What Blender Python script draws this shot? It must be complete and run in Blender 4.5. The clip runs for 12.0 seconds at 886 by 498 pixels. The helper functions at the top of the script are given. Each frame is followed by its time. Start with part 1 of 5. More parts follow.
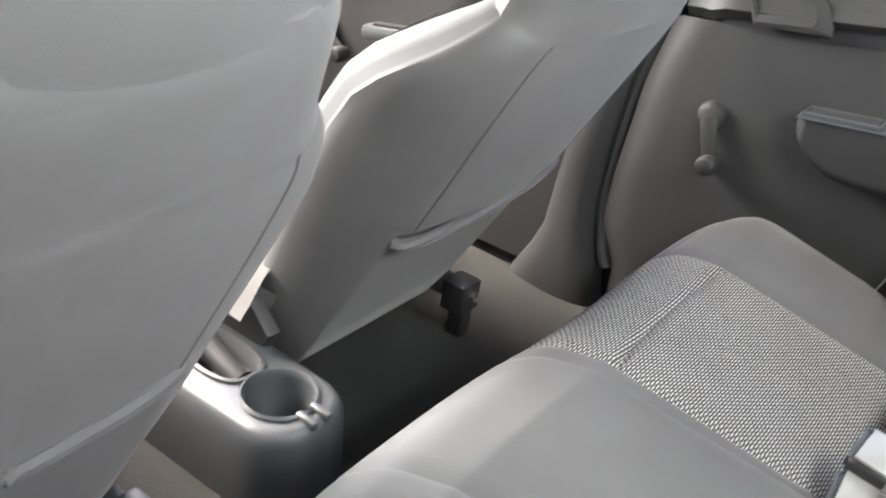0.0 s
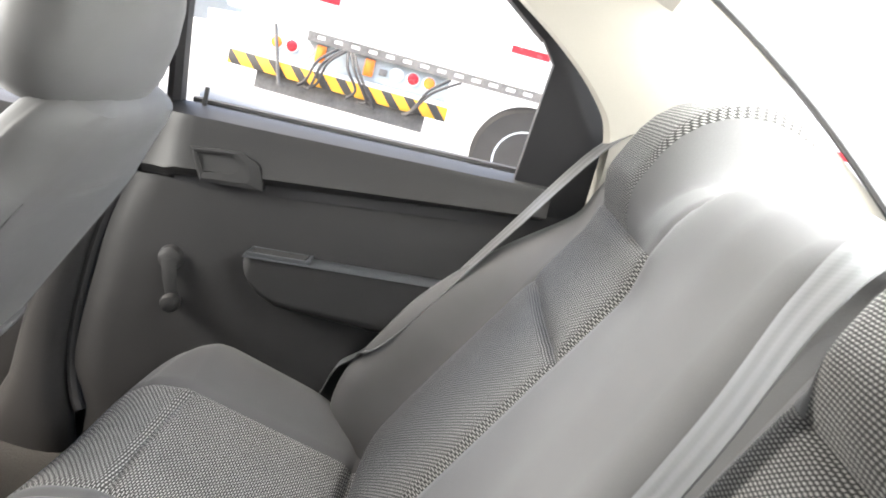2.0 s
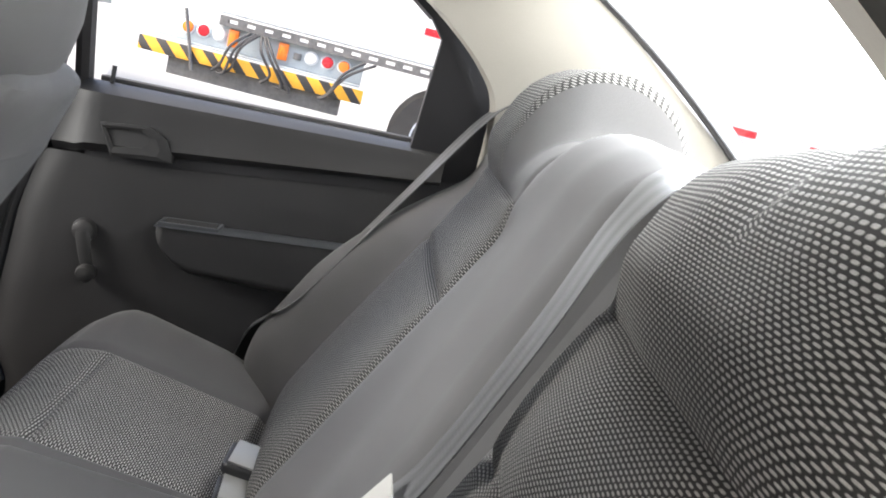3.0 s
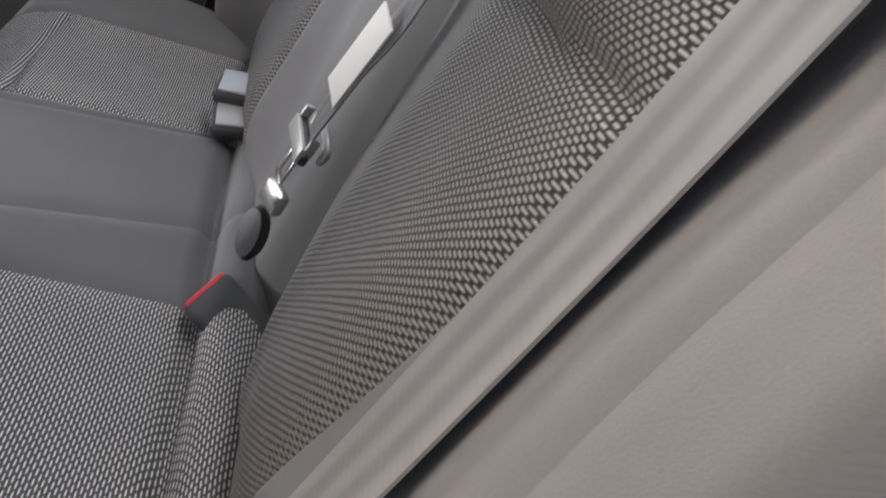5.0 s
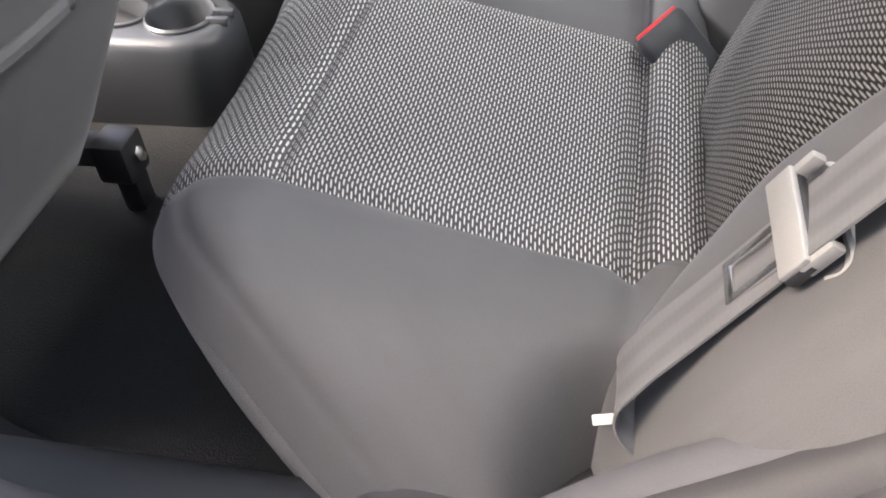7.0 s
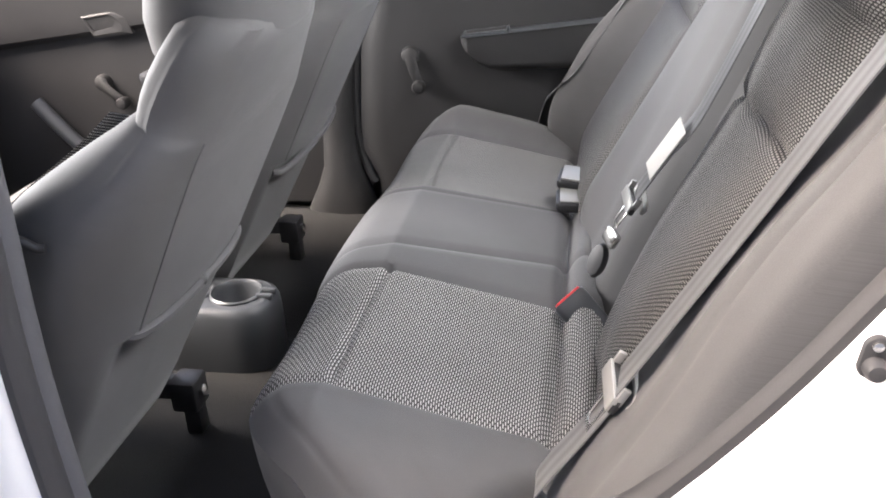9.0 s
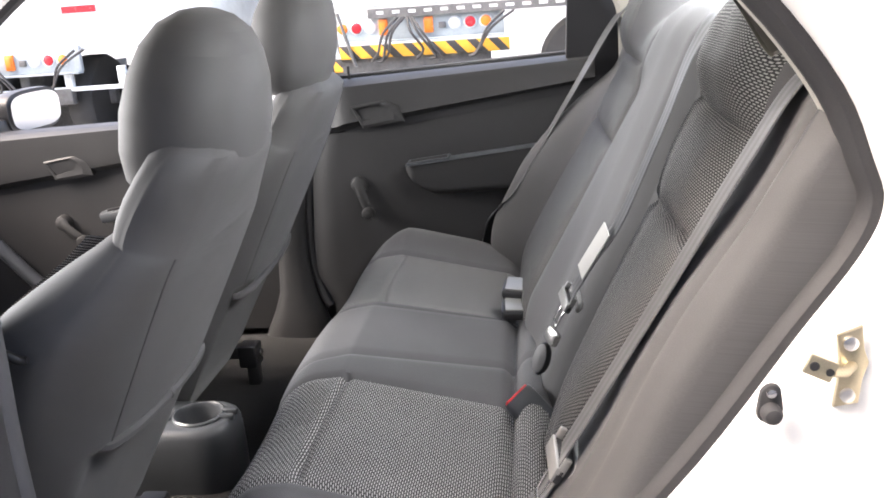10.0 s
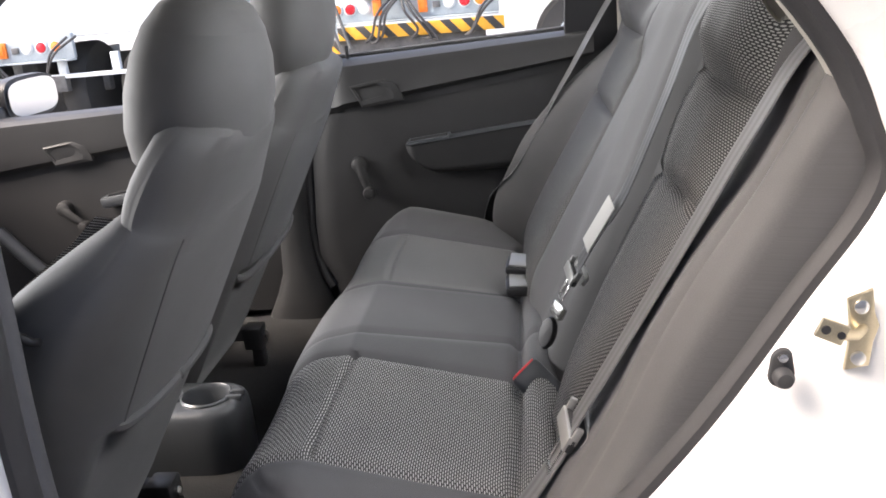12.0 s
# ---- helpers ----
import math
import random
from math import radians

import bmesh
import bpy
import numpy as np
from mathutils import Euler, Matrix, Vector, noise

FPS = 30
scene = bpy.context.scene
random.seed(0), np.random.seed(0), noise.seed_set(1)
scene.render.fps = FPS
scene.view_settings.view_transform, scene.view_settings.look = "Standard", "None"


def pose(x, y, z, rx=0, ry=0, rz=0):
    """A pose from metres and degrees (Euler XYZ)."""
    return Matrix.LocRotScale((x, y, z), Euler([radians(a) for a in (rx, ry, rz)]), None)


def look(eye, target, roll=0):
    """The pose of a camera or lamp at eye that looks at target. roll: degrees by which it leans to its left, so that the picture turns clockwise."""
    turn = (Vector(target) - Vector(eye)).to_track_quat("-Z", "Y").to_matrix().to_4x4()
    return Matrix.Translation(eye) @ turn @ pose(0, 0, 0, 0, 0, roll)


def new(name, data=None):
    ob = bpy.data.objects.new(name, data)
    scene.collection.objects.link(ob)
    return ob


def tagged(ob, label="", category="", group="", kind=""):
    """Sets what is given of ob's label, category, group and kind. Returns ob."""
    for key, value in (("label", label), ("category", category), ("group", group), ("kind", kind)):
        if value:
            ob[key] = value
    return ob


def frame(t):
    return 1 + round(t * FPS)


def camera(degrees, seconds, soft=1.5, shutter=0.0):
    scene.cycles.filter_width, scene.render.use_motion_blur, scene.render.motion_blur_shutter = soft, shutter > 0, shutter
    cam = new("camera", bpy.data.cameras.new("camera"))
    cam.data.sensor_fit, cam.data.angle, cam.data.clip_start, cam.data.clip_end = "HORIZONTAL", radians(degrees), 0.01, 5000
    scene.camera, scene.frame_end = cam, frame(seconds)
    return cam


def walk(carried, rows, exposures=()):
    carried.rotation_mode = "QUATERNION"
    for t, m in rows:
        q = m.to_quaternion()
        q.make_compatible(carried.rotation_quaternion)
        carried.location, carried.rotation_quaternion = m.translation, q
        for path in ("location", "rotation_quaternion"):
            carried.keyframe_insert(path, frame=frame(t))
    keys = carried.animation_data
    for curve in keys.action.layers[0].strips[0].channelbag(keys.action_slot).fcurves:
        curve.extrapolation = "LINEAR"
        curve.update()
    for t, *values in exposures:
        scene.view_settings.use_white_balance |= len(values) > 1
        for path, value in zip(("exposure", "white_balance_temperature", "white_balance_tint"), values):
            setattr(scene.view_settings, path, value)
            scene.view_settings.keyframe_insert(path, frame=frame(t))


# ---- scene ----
cam = camera(54.0, 12.0, soft=1.75, shutter=0.2)
PATH = [
    (0, (0.206, -0.542, 1.107), (-0.763, 0.926, 0.154), 8.5),
    (0.5, (0.204, -0.509, 1.166), (-0.547, 1.128, 0.297), 11.9),
    (1, (0.185, -0.55, 1.135), (-0.257, 1.283, 0.467), 14.1),
    (1.5, (0.21, -0.598, 1.134), (0.038, 1.324, 0.61), 14.5),
    (2, (0.241, -0.683, 1.15), (0.257, 1.273, 0.732), 15.3),
    (2.5, (0.264, -0.764, 1.156), (0.373, 1.195, 0.768), 15.0),
    (2.7, (0.272, -0.786, 1.155), (0.407, 1.17, 0.762), 15.1),
    (4.5, (0.32, -0.806, 1.044), (0.801, 0.984, 0.293), 10.0),
    (5, (0.3, -0.799, 1.009), (0.614, 0.896, -0.006), 7.9),
    (5.5, (0.248, -0.813, 0.962), (0.504, 0.806, -0.184), 9.4),
    (6, (0.213, -0.811, 0.922), (0.229, 0.685, -0.405), 5.0),
    (6.5, (0.188, -0.831, 0.936), (-0.098, 0.535, -0.496), -1.9),
    (8.3, (0.226, -1.134, 1.111), (-0.173, 0.556, 0.118), -5.1),
    (8.5, (0.238, -1.171, 1.125), (-0.152, 0.543, 0.171), -4.6),
    (9, (0.246, -1.247, 1.154), (-0.089, 0.537, 0.314), -2.6),
    (9.5, (0.262, -1.3, 1.149), (-0.037, 0.561, 0.481), -2.9),
    (10, (0.265, -1.344, 1.154), (0.035, 0.562, 0.593), -4.1),
    (10.5, (0.255, -1.356, 1.151), (0.064, 0.549, 0.572), -4.5),
    (11, (0.254, -1.354, 1.147), (0.034, 0.538, 0.539), -4.9),
    (11.5, (0.255, -1.351, 1.149), (0.027, 0.543, 0.548), -5.2),
    (12, (0.254, -1.35, 1.149), (0.028, 0.543, 0.547), -5.2),
]
walk(cam, [(t, look(eye, target, roll)) for t, eye, target, roll in PATH],
     exposures=[(0.0, 3.9, 6750, 8), (1.0, 4.3, 6800, 7), (1.7, 3.9, 6900, 7), (2.5, 2.95, 6800, 8), (4.3, 2.6, 6600, 10),
                (5.5, 2.9, 6650, 12), (6.5, 3.4, 6700, 12), (8.3, 3.6, 6700, 12), (9.5, 3.2, 6700, 12), (10.5, 2.9, 6650, 11), (12.0, 2.68, 6650, 11)])


# ---- daylight: bright haze, soft sun from the front ----
world = bpy.data.worlds.new("sky")
scene.world = world
world.use_nodes = True
wn, wl = world.node_tree.nodes, world.node_tree.links
sky = wn.new("ShaderNodeTexSky")
sky.sky_type, sky.sun_disc = "NISHITA", False
sky.sun_elevation, sky.sun_rotation = radians(50), radians(252)
sky.dust_density, sky.air_density, sky.ozone_density = 5.0, 0.7, 0.5
wl.new(sky.outputs[0], wn["Background"].inputs[0])
wn["Background"].inputs[1].default_value = 0.15
sun = new("sun", bpy.data.lights.new("sun", "SUN"))
sun.data.energy, sun.data.angle, sun.data.color = 0.20, radians(50), (1.0, 0.97, 0.94)
sun.matrix_world = look((-3.7, -1.2, 5.5), (0, 0, 0.8))

# the sky's light in the windscreen and rear window openings
for place, aim, wide, high, watts, spread in (((-1.32, 0, 1.17), (0.4, 0, 0.80), 1.05, 0.40, 2.0, 90), ((0.76, 0, 1.32), (0.23, 0, 0.47), 1.3, 0.80, 3.4, 180)):
    pane_light = new("window_light", bpy.data.lights.new("window_light", "AREA"))
    pane_light.data.shape, pane_light.data.size, pane_light.data.size_y = "RECTANGLE", wide, high
    pane_light.data.energy, pane_light.data.color = watts, (0.985, 0.99, 1.0)
    pane_light.data.spread = radians(spread)
    pane_light.matrix_world = look(place, aim)


# ---- materials ----
def material(name):
    m = bpy.data.materials.new(name)
    m.use_nodes = True
    nt = m.node_tree
    return m, nt.nodes, nt.links, nt.nodes["Principled BSDF"]


def math_node(nodes, links, op, a, b=None):
    n = nodes.new("ShaderNodeMath")
    n.operation = op
    for i, v in enumerate((a, b)):
        if v is None:
            continue
        if isinstance(v, (int, float)):
            n.inputs[i].default_value = v
        else:
            links.new(v, n.inputs[i])
    return n.outputs[0]


def surface(name, colour, rough=0.6, metal=0.0, vary=0.12, fine=900.0, coarse=9.0, bump=0.15, depth=0.0006, gloss=0.5):
    """A plain surface with fine grain, broad unevenness and a little relief."""
    m, n, l, b = material(name)
    tc = n.new("ShaderNodeTexCoord")
    big = n.new("ShaderNodeTexNoise")
    big.inputs["Scale"].default_value, big.inputs["Detail"].default_value = coarse, 4
    small = n.new("ShaderNodeTexNoise")
    small.inputs["Scale"].default_value, small.inputs["Detail"].default_value = fine, 2
    for t in (big, small):
        l.new(tc.outputs["Object"], t.inputs["Vector"])
    mixed = math_node(n, l, "ADD", math_node(n, l, "MULTIPLY", big.outputs[0], 0.6), math_node(n, l, "MULTIPLY", small.outputs[0], 0.4))
    ramp = n.new("ShaderNodeValToRGB")
    ramp.color_ramp.elements[0].position, ramp.color_ramp.elements[1].position = 0.3, 0.7
    ramp.color_ramp.elements[0].color = (*[c * (1 - vary) for c in colour], 1)
    ramp.color_ramp.elements[1].color = (*[min(1, c * (1 + vary)) for c in colour], 1)
    l.new(mixed, ramp.inputs[0])
    l.new(ramp.outputs[0], b.inputs["Base Color"])
    b.inputs["Metallic"].default_value = metal
    b.inputs["Specular IOR Level"].default_value = gloss
    l.new(math_node(n, l, "ADD", math_node(n, l, "MULTIPLY", big.outputs[0], 0.2), rough - 0.1), b.inputs["Roughness"])
    bp = n.new("ShaderNodeBump")
    bp.inputs["Strength"].default_value, bp.inputs["Distance"].default_value = bump, depth
    l.new(small.outputs[0], bp.inputs["Height"])
    l.new(bp.outputs[0], b.inputs["Normal"])
    return m


def knit(name, colour):
    """Plain seat cloth: fine cross knit on the metre-scaled UV, a soft sheen."""
    m, n, l, b = material(name)
    uv = n.new("ShaderNodeUVMap")
    wave = n.new("ShaderNodeTexNoise")
    wave.inputs["Scale"].default_value, wave.inputs["Detail"].default_value = 1400, 1
    l.new(uv.outputs[0], wave.inputs["Vector"])
    big = n.new("ShaderNodeTexNoise")
    big.inputs["Scale"].default_value, big.inputs["Detail"].default_value = 7, 5
    l.new(uv.outputs[0], big.inputs["Vector"])
    mix = math_node(n, l, "ADD", math_node(n, l, "MULTIPLY", wave.outputs[0], 0.45), math_node(n, l, "MULTIPLY", big.outputs[0], 0.55))
    ramp = n.new("ShaderNodeValToRGB")
    ramp.color_ramp.elements[0].position, ramp.color_ramp.elements[1].position = 0.32, 0.68
    ramp.color_ramp.elements[0].color = (*[c * 0.84 for c in colour], 1)
    ramp.color_ramp.elements[1].color = (*[c * 1.16 for c in colour], 1)
    l.new(mix, ramp.inputs[0])
    l.new(ramp.outputs[0], b.inputs["Base Color"])
    b.inputs["Roughness"].default_value = 0.7
    b.inputs["Specular IOR Level"].default_value = 0.35
    b.inputs["Sheen Weight"].default_value, b.inputs["Sheen Roughness"].default_value = 0.14, 0.4
    bp = n.new("ShaderNodeBump")
    bp.inputs["Strength"].default_value, bp.inputs["Distance"].default_value = 0.3, 0.0005
    l.new(wave.outputs[0], bp.inputs["Height"])
    l.new(bp.outputs[0], b.inputs["Normal"])
    return m


def woven(name, ground, light, long, row, reach, thick):
    """Cloth with staggered pale dashes on a darker ground; pitch and shape in metres on the UV."""
    m, n, l, b = material(name)
    uv = n.new("ShaderNodeUVMap")
    warp = n.new("ShaderNodeTexNoise")
    warp.inputs["Scale"].default_value = 45
    l.new(uv.outputs[0], warp.inputs["Vector"])
    add = n.new("ShaderNodeVectorMath")
    add.operation = "MULTIPLY_ADD"
    l.new(warp.outputs["Color"], add.inputs[0])
    add.inputs[1].default_value = (0.0012, 0.0012, 0)
    l.new(uv.outputs[0], add.inputs[2])
    sep = n.new("ShaderNodeSeparateXYZ")
    l.new(add.outputs[0], sep.inputs[0])
    rows = math_node(n, l, "DIVIDE", sep.outputs[1], row)
    shift = math_node(n, l, "MULTIPLY", math_node(n, l, "FLOOR", rows), 0.5)
    fu = math_node(n, l, "FRACT", math_node(n, l, "ADD", math_node(n, l, "DIVIDE", sep.outputs[0], long), shift))
    fv = math_node(n, l, "FRACT", rows)
    au = math_node(n, l, "DIVIDE", math_node(n, l, "ABSOLUTE", math_node(n, l, "SUBTRACT", fu, 0.5)), reach)
    av = math_node(n, l, "DIVIDE", math_node(n, l, "ABSOLUTE", math_node(n, l, "SUBTRACT", fv, 0.5)), thick)
    far = math_node(n, l, "ADD", math_node(n, l, "POWER", au, 3.0), math_node(n, l, "POWER", av, 2.5))
    fall = n.new("ShaderNodeMapRange")
    fall.interpolation_type = "SMOOTHSTEP"
    for k, v in enumerate((0.25, 1.6, 1.0, 0.0)):
        fall.inputs[k + 1].default_value = v
    l.new(far, fall.inputs[0])
    dash = fall.outputs[0]
    yarn = n.new("ShaderNodeTexNoise")
    yarn.inputs["Scale"].default_value, yarn.inputs["Detail"].default_value = 900, 2
    l.new(uv.outputs[0], yarn.inputs["Vector"])
    pick = n.new("ShaderNodeMix")
    pick.data_type = "RGBA"
    l.new(dash, pick.inputs[0])
    pick.inputs[6].default_value, pick.inputs[7].default_value = (*ground, 1), (*light, 1)
    big = n.new("ShaderNodeTexNoise")
    big.inputs["Scale"].default_value, big.inputs["Detail"].default_value = 10, 4
    l.new(uv.outputs[0], big.inputs["Vector"])
    shade = math_node(n, l, "ADD", math_node(n, l, "MULTIPLY", big.outputs[0], 0.35), math_node(n, l, "ADD", math_node(n, l, "MULTIPLY", yarn.outputs[0], 0.9), 0.375))
    mul = n.new("ShaderNodeVectorMath")
    mul.operation = "SCALE"
    l.new(pick.outputs[2], mul.inputs[0])
    l.new(shade, mul.inputs["Scale"])
    l.new(mul.outputs[0], b.inputs["Base Color"])
    b.inputs["Roughness"].default_value = 0.7
    b.inputs["Specular IOR Level"].default_value = 0.3
    b.inputs["Sheen Weight"].default_value, b.inputs["Sheen Roughness"].default_value = 0.08, 0.4
    bp = n.new("ShaderNodeBump")
    bp.inputs["Strength"].default_value, bp.inputs["Distance"].default_value = 0.5, 0.0008
    l.new(dash, bp.inputs["Height"])
    l.new(bp.outputs[0], b.inputs["Normal"])
    return m


def webbing(name, colour):
    """Seat belt webbing: three broad ribs along its length and a fine cross weave. U runs 0 to 1 across."""
    m, n, l, b = material(name)
    uv = n.new("ShaderNodeUVMap")
    sep = n.new("ShaderNodeSeparateXYZ")
    l.new(uv.outputs[0], sep.inputs[0])
    rib = math_node(n, l, "COSINE", math_node(n, l, "MULTIPLY", math_node(n, l, "SUBTRACT", sep.outputs[0], 0.5), 2 * math.pi * 2.5))
    weave = math_node(n, l, "SINE", math_node(n, l, "MULTIPLY", sep.outputs[1], 2 * math.pi * 260))
    h = math_node(n, l, "ADD", math_node(n, l, "MULTIPLY", rib, 0.95), math_node(n, l, "MULTIPLY", weave, 0.05))
    ramp = n.new("ShaderNodeValToRGB")
    ramp.color_ramp.elements[0].position, ramp.color_ramp.elements[1].position = 0.2, 0.8
    ramp.color_ramp.elements[0].color = (*[c * 0.84 for c in colour], 1)
    ramp.color_ramp.elements[1].color = (*[c * 1.14 for c in colour], 1)
    l.new(math_node(n, l, "ADD", math_node(n, l, "MULTIPLY", h, 0.5), 0.5), ramp.inputs[0])
    l.new(ramp.outputs[0], b.inputs["Base Color"])
    b.inputs["Roughness"].default_value = 0.42
    b.inputs["Specular IOR Level"].default_value = 0.6
    bp = n.new("ShaderNodeBump")
    bp.inputs["Strength"].default_value, bp.inputs["Distance"].default_value = 0.4, 0.0006
    l.new(h, bp.inputs["Height"])
    l.new(bp.outputs[0], b.inputs["Normal"])
    return m


def hazard(name):
    """Slanting yellow and black stripes, worn."""
    m, n, l, b = material(name)
    tc = n.new("ShaderNodeTexCoord")
    sep = n.new("ShaderNodeSeparateXYZ")
    l.new(tc.outputs["Object"], sep.inputs[0])
    v = math_node(n, l, "ADD", math_node(n, l, "MULTIPLY", sep.outputs[0], 5.6), math_node(n, l, "MULTIPLY", sep.outputs[2], 5.2))
    f = math_node(n, l, "GREATER_THAN", math_node(n, l, "FRACT", v), 0.46)
    ramp = n.new("ShaderNodeValToRGB")
    ramp.color_ramp.elements[0].color, ramp.color_ramp.elements[1].color = (0.03, 0.03, 0.03, 1), (0.75, 0.38, 0.03, 1)
    l.new(f, ramp.inputs[0])
    dirt = n.new("ShaderNodeTexNoise")
    dirt.inputs["Scale"].default_value, dirt.inputs["Detail"].default_value = 18, 6
    l.new(tc.outputs["Object"], dirt.inputs["Vector"])
    mul = n.new("ShaderNodeMix")
    mul.data_type, mul.blend_type = "RGBA", "MULTIPLY"
    mul.inputs[0].default_value = 0.4
    l.new(ramp.outputs[0], mul.inputs[6])
    l.new(dirt.outputs[0], mul.inputs[7])
    l.new(mul.outputs[2], b.inputs["Base Color"])
    b.inputs["Roughness"].default_value = 0.6
    return m


def clear_glass(name, tint=(0.95, 0.97, 0.96)):
    m, n, l, b = material(name)
    b.inputs["Base Color"].default_value = (*tint, 1)
    b.inputs["Roughness"].default_value = 0.02
    b.inputs["Transmission Weight"].default_value = 1.0
    b.inputs["IOR"].default_value = 1.05
    return m


CLOTH = knit("seat_cloth", (0.088, 0.087, 0.088))
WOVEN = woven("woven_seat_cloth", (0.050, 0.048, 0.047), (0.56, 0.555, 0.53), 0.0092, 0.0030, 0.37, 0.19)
# the cushion's cloth again, its colours darkened for the shade on the seat back
WOVEN_SHADED = woven("woven_cloth_shaded", (0.016, 0.0155, 0.0155), (0.285, 0.28, 0.268), 0.0070, 0.0025, 0.36, 0.27)
DOOR_PLASTIC = surface("door_plastic", (0.022, 0.022, 0.0228), 0.55, fine=700, bump=0.25)
BLACK_PLASTIC = surface("black_plastic", (0.022, 0.022, 0.024), 0.45, fine=800)
GREY_PLASTIC = surface("grey_plastic", (0.050, 0.054, 0.060), 0.36, fine=700, bump=0.2)
PILLAR_PLASTIC = surface("pillar_plastic", (0.50, 0.48, 0.43), 0.6, vary=0.05, fine=600)
LINER = surface("roof_lining", (0.52, 0.50, 0.46), 0.9, vary=0.06, fine=500)
WHITE_PAINT = surface("white_paint", (0.80, 0.80, 0.79), 0.3, vary=0.03, bump=0.02)
RUBBER = surface("rubber", (0.035, 0.035, 0.037), 0.6, vary=0.2)
SEAL_CLOTH = surface("seal_cloth", (0.075, 0.075, 0.082), 0.8, vary=0.1)
CARPET = surface("carpet", (0.022, 0.0218, 0.0218), 0.95, vary=0.35, fine=500, bump=0.8, depth=0.003)
WEBBING = webbing("webbing", (0.118, 0.119, 0.122))
CHROME = surface("chrome", (0.72, 0.71, 0.70), 0.25, metal=1.0, vary=0.05, bump=0.03)
SATIN = surface("satin_silver", (0.32, 0.32, 0.31), 0.42, metal=0.35, vary=0.06, bump=0.05)
STEEL = surface("plated_steel", (0.46, 0.41, 0.30), 0.35, metal=0.9, vary=0.15, bump=0.05)
RED_PLASTIC = surface("red_plastic", (0.65, 0.03, 0.04), 0.4)
PAPER = surface("paper_label", (0.55, 0.54, 0.51), 0.7, vary=0.08)
TRUCK_WHITE = surface("truck_white", (0.62, 0.66, 0.68), 0.5, vary=0.12, fine=60)
# truck white made darker for the light bar's shade below the box body
TRUCK_WHITE_SHADED = surface("truck_white_shaded", (0.34, 0.38, 0.40), 0.5, vary=0.15, fine=60)
TRUCK_STEEL = surface("truck_steel", (0.10, 0.10, 0.10), 0.6, vary=0.4, fine=40)
TYRE = surface("tyre", (0.03, 0.03, 0.03), 0.8, vary=0.3)
AMBER = surface("amber_lens", (0.80, 0.20, 0.03), 0.25, vary=0.08)
RED_LENS = surface("red_lens", (0.50, 0.02, 0.03), 0.25, vary=0.08)
CLEAR_LENS = surface("clear_lens", (0.75, 0.75, 0.72), 0.2, vary=0.08)
CONCRETE = surface("concrete", (0.24, 0.238, 0.230), 0.85, vary=0.18, fine=30, coarse=0.5)
HAZARD = hazard("hazard_stripes")
GLASS = clear_glass("window_glass")
MIRROR = surface("mirror_glass", (0.9, 0.9, 0.9), 0.08, metal=1.0, vary=0.0, bump=0.0)


# ---- mesh helpers ----
def smooth(a, b, v):
    t = min(1.0, max(0.0, (v - a) / (b - a)))
    return t * t * (3 - 2 * t)


def thing(name, label, category, at=(0, 0, 0), group="", kind=""):
    ob = new(name)
    ob.empty_display_size = 0.05
    ob.matrix_world = Matrix.Translation(at)
    return tagged(ob, label, category, group, kind)


def mesh_of(name, bm, mat, shade=True):
    bmesh.ops.recalc_face_normals(bm, faces=bm.faces)
    me = bpy.data.meshes.new(name)
    if shade:
        for f in bm.faces:
            f.smooth = True
        for e in bm.edges:
            if len(e.link_faces) == 2 and e.calc_face_angle(0) > radians(38):
                e.smooth = False
    bm.to_mesh(me)
    bm.free()
    me.materials.append(mat)
    return me


def part(name, bm, mat, parent, label="", shade=True):
    """A mesh in world places, linked under a thing or a part."""
    ob = new(name, mesh_of(name, bm, mat, shade))
    ob.parent = parent
    if parent.parent is None:
        ob.matrix_parent_inverse = parent.matrix_basis.inverted()
    return tagged(ob, label) if label else ob


def whole(name, bm, mat, label, category, group="", kind="", shade=True):
    return tagged(new(name, mesh_of(name, bm, mat, shade)), label, category, group, kind)


def sheet(fn, us, vs, bm=None, true_y=False):
    """A grid fn(u, v) -> place, with (u, v) as its UV in metres; true_y takes U from the place itself."""
    bm = bm or bmesh.new()
    layer = bm.loops.layers.uv.verify()
    rows = [[bm.verts.new(fn(u, v)) for u in us] for v in vs]
    for j in range(len(vs) - 1):
        for i in range(len(us) - 1):
            f = bm.faces.new((rows[j][i], rows[j][i + 1], rows[j + 1][i + 1], rows[j + 1][i]))
            for loop, (u, v) in zip(f.loops, ((us[i], vs[j]), (us[i + 1], vs[j]), (us[i + 1], vs[j + 1]), (us[i], vs[j + 1]))):
                loop[layer].uv = (loop.vert.co.y if true_y else u, v)
    return bm


def span(a, b, step):
    n = max(1, round(abs(b - a) / step))
    return [a + (b - a) * i / n for i in range(n + 1)]


def box(bm, centre, size, r=0.0, turn=None, seg=2):
    made = bmesh.ops.create_cube(bm, size=1.0)["verts"]
    bmesh.ops.scale(bm, vec=size, verts=made)
    if r:
        edges = list({e for v in made for e in v.link_edges})
        made = bmesh.ops.bevel(bm, geom=edges, offset=r, segments=seg, profile=0.5, affect="EDGES")["verts"]
        made = list({v for f in {f for v in made for f in v.link_faces} for v in f.verts})
    m = Matrix.Translation(centre) @ (turn.to_4x4() if turn else Matrix())
    bmesh.ops.transform(bm, matrix=m, verts=made)
    return bm


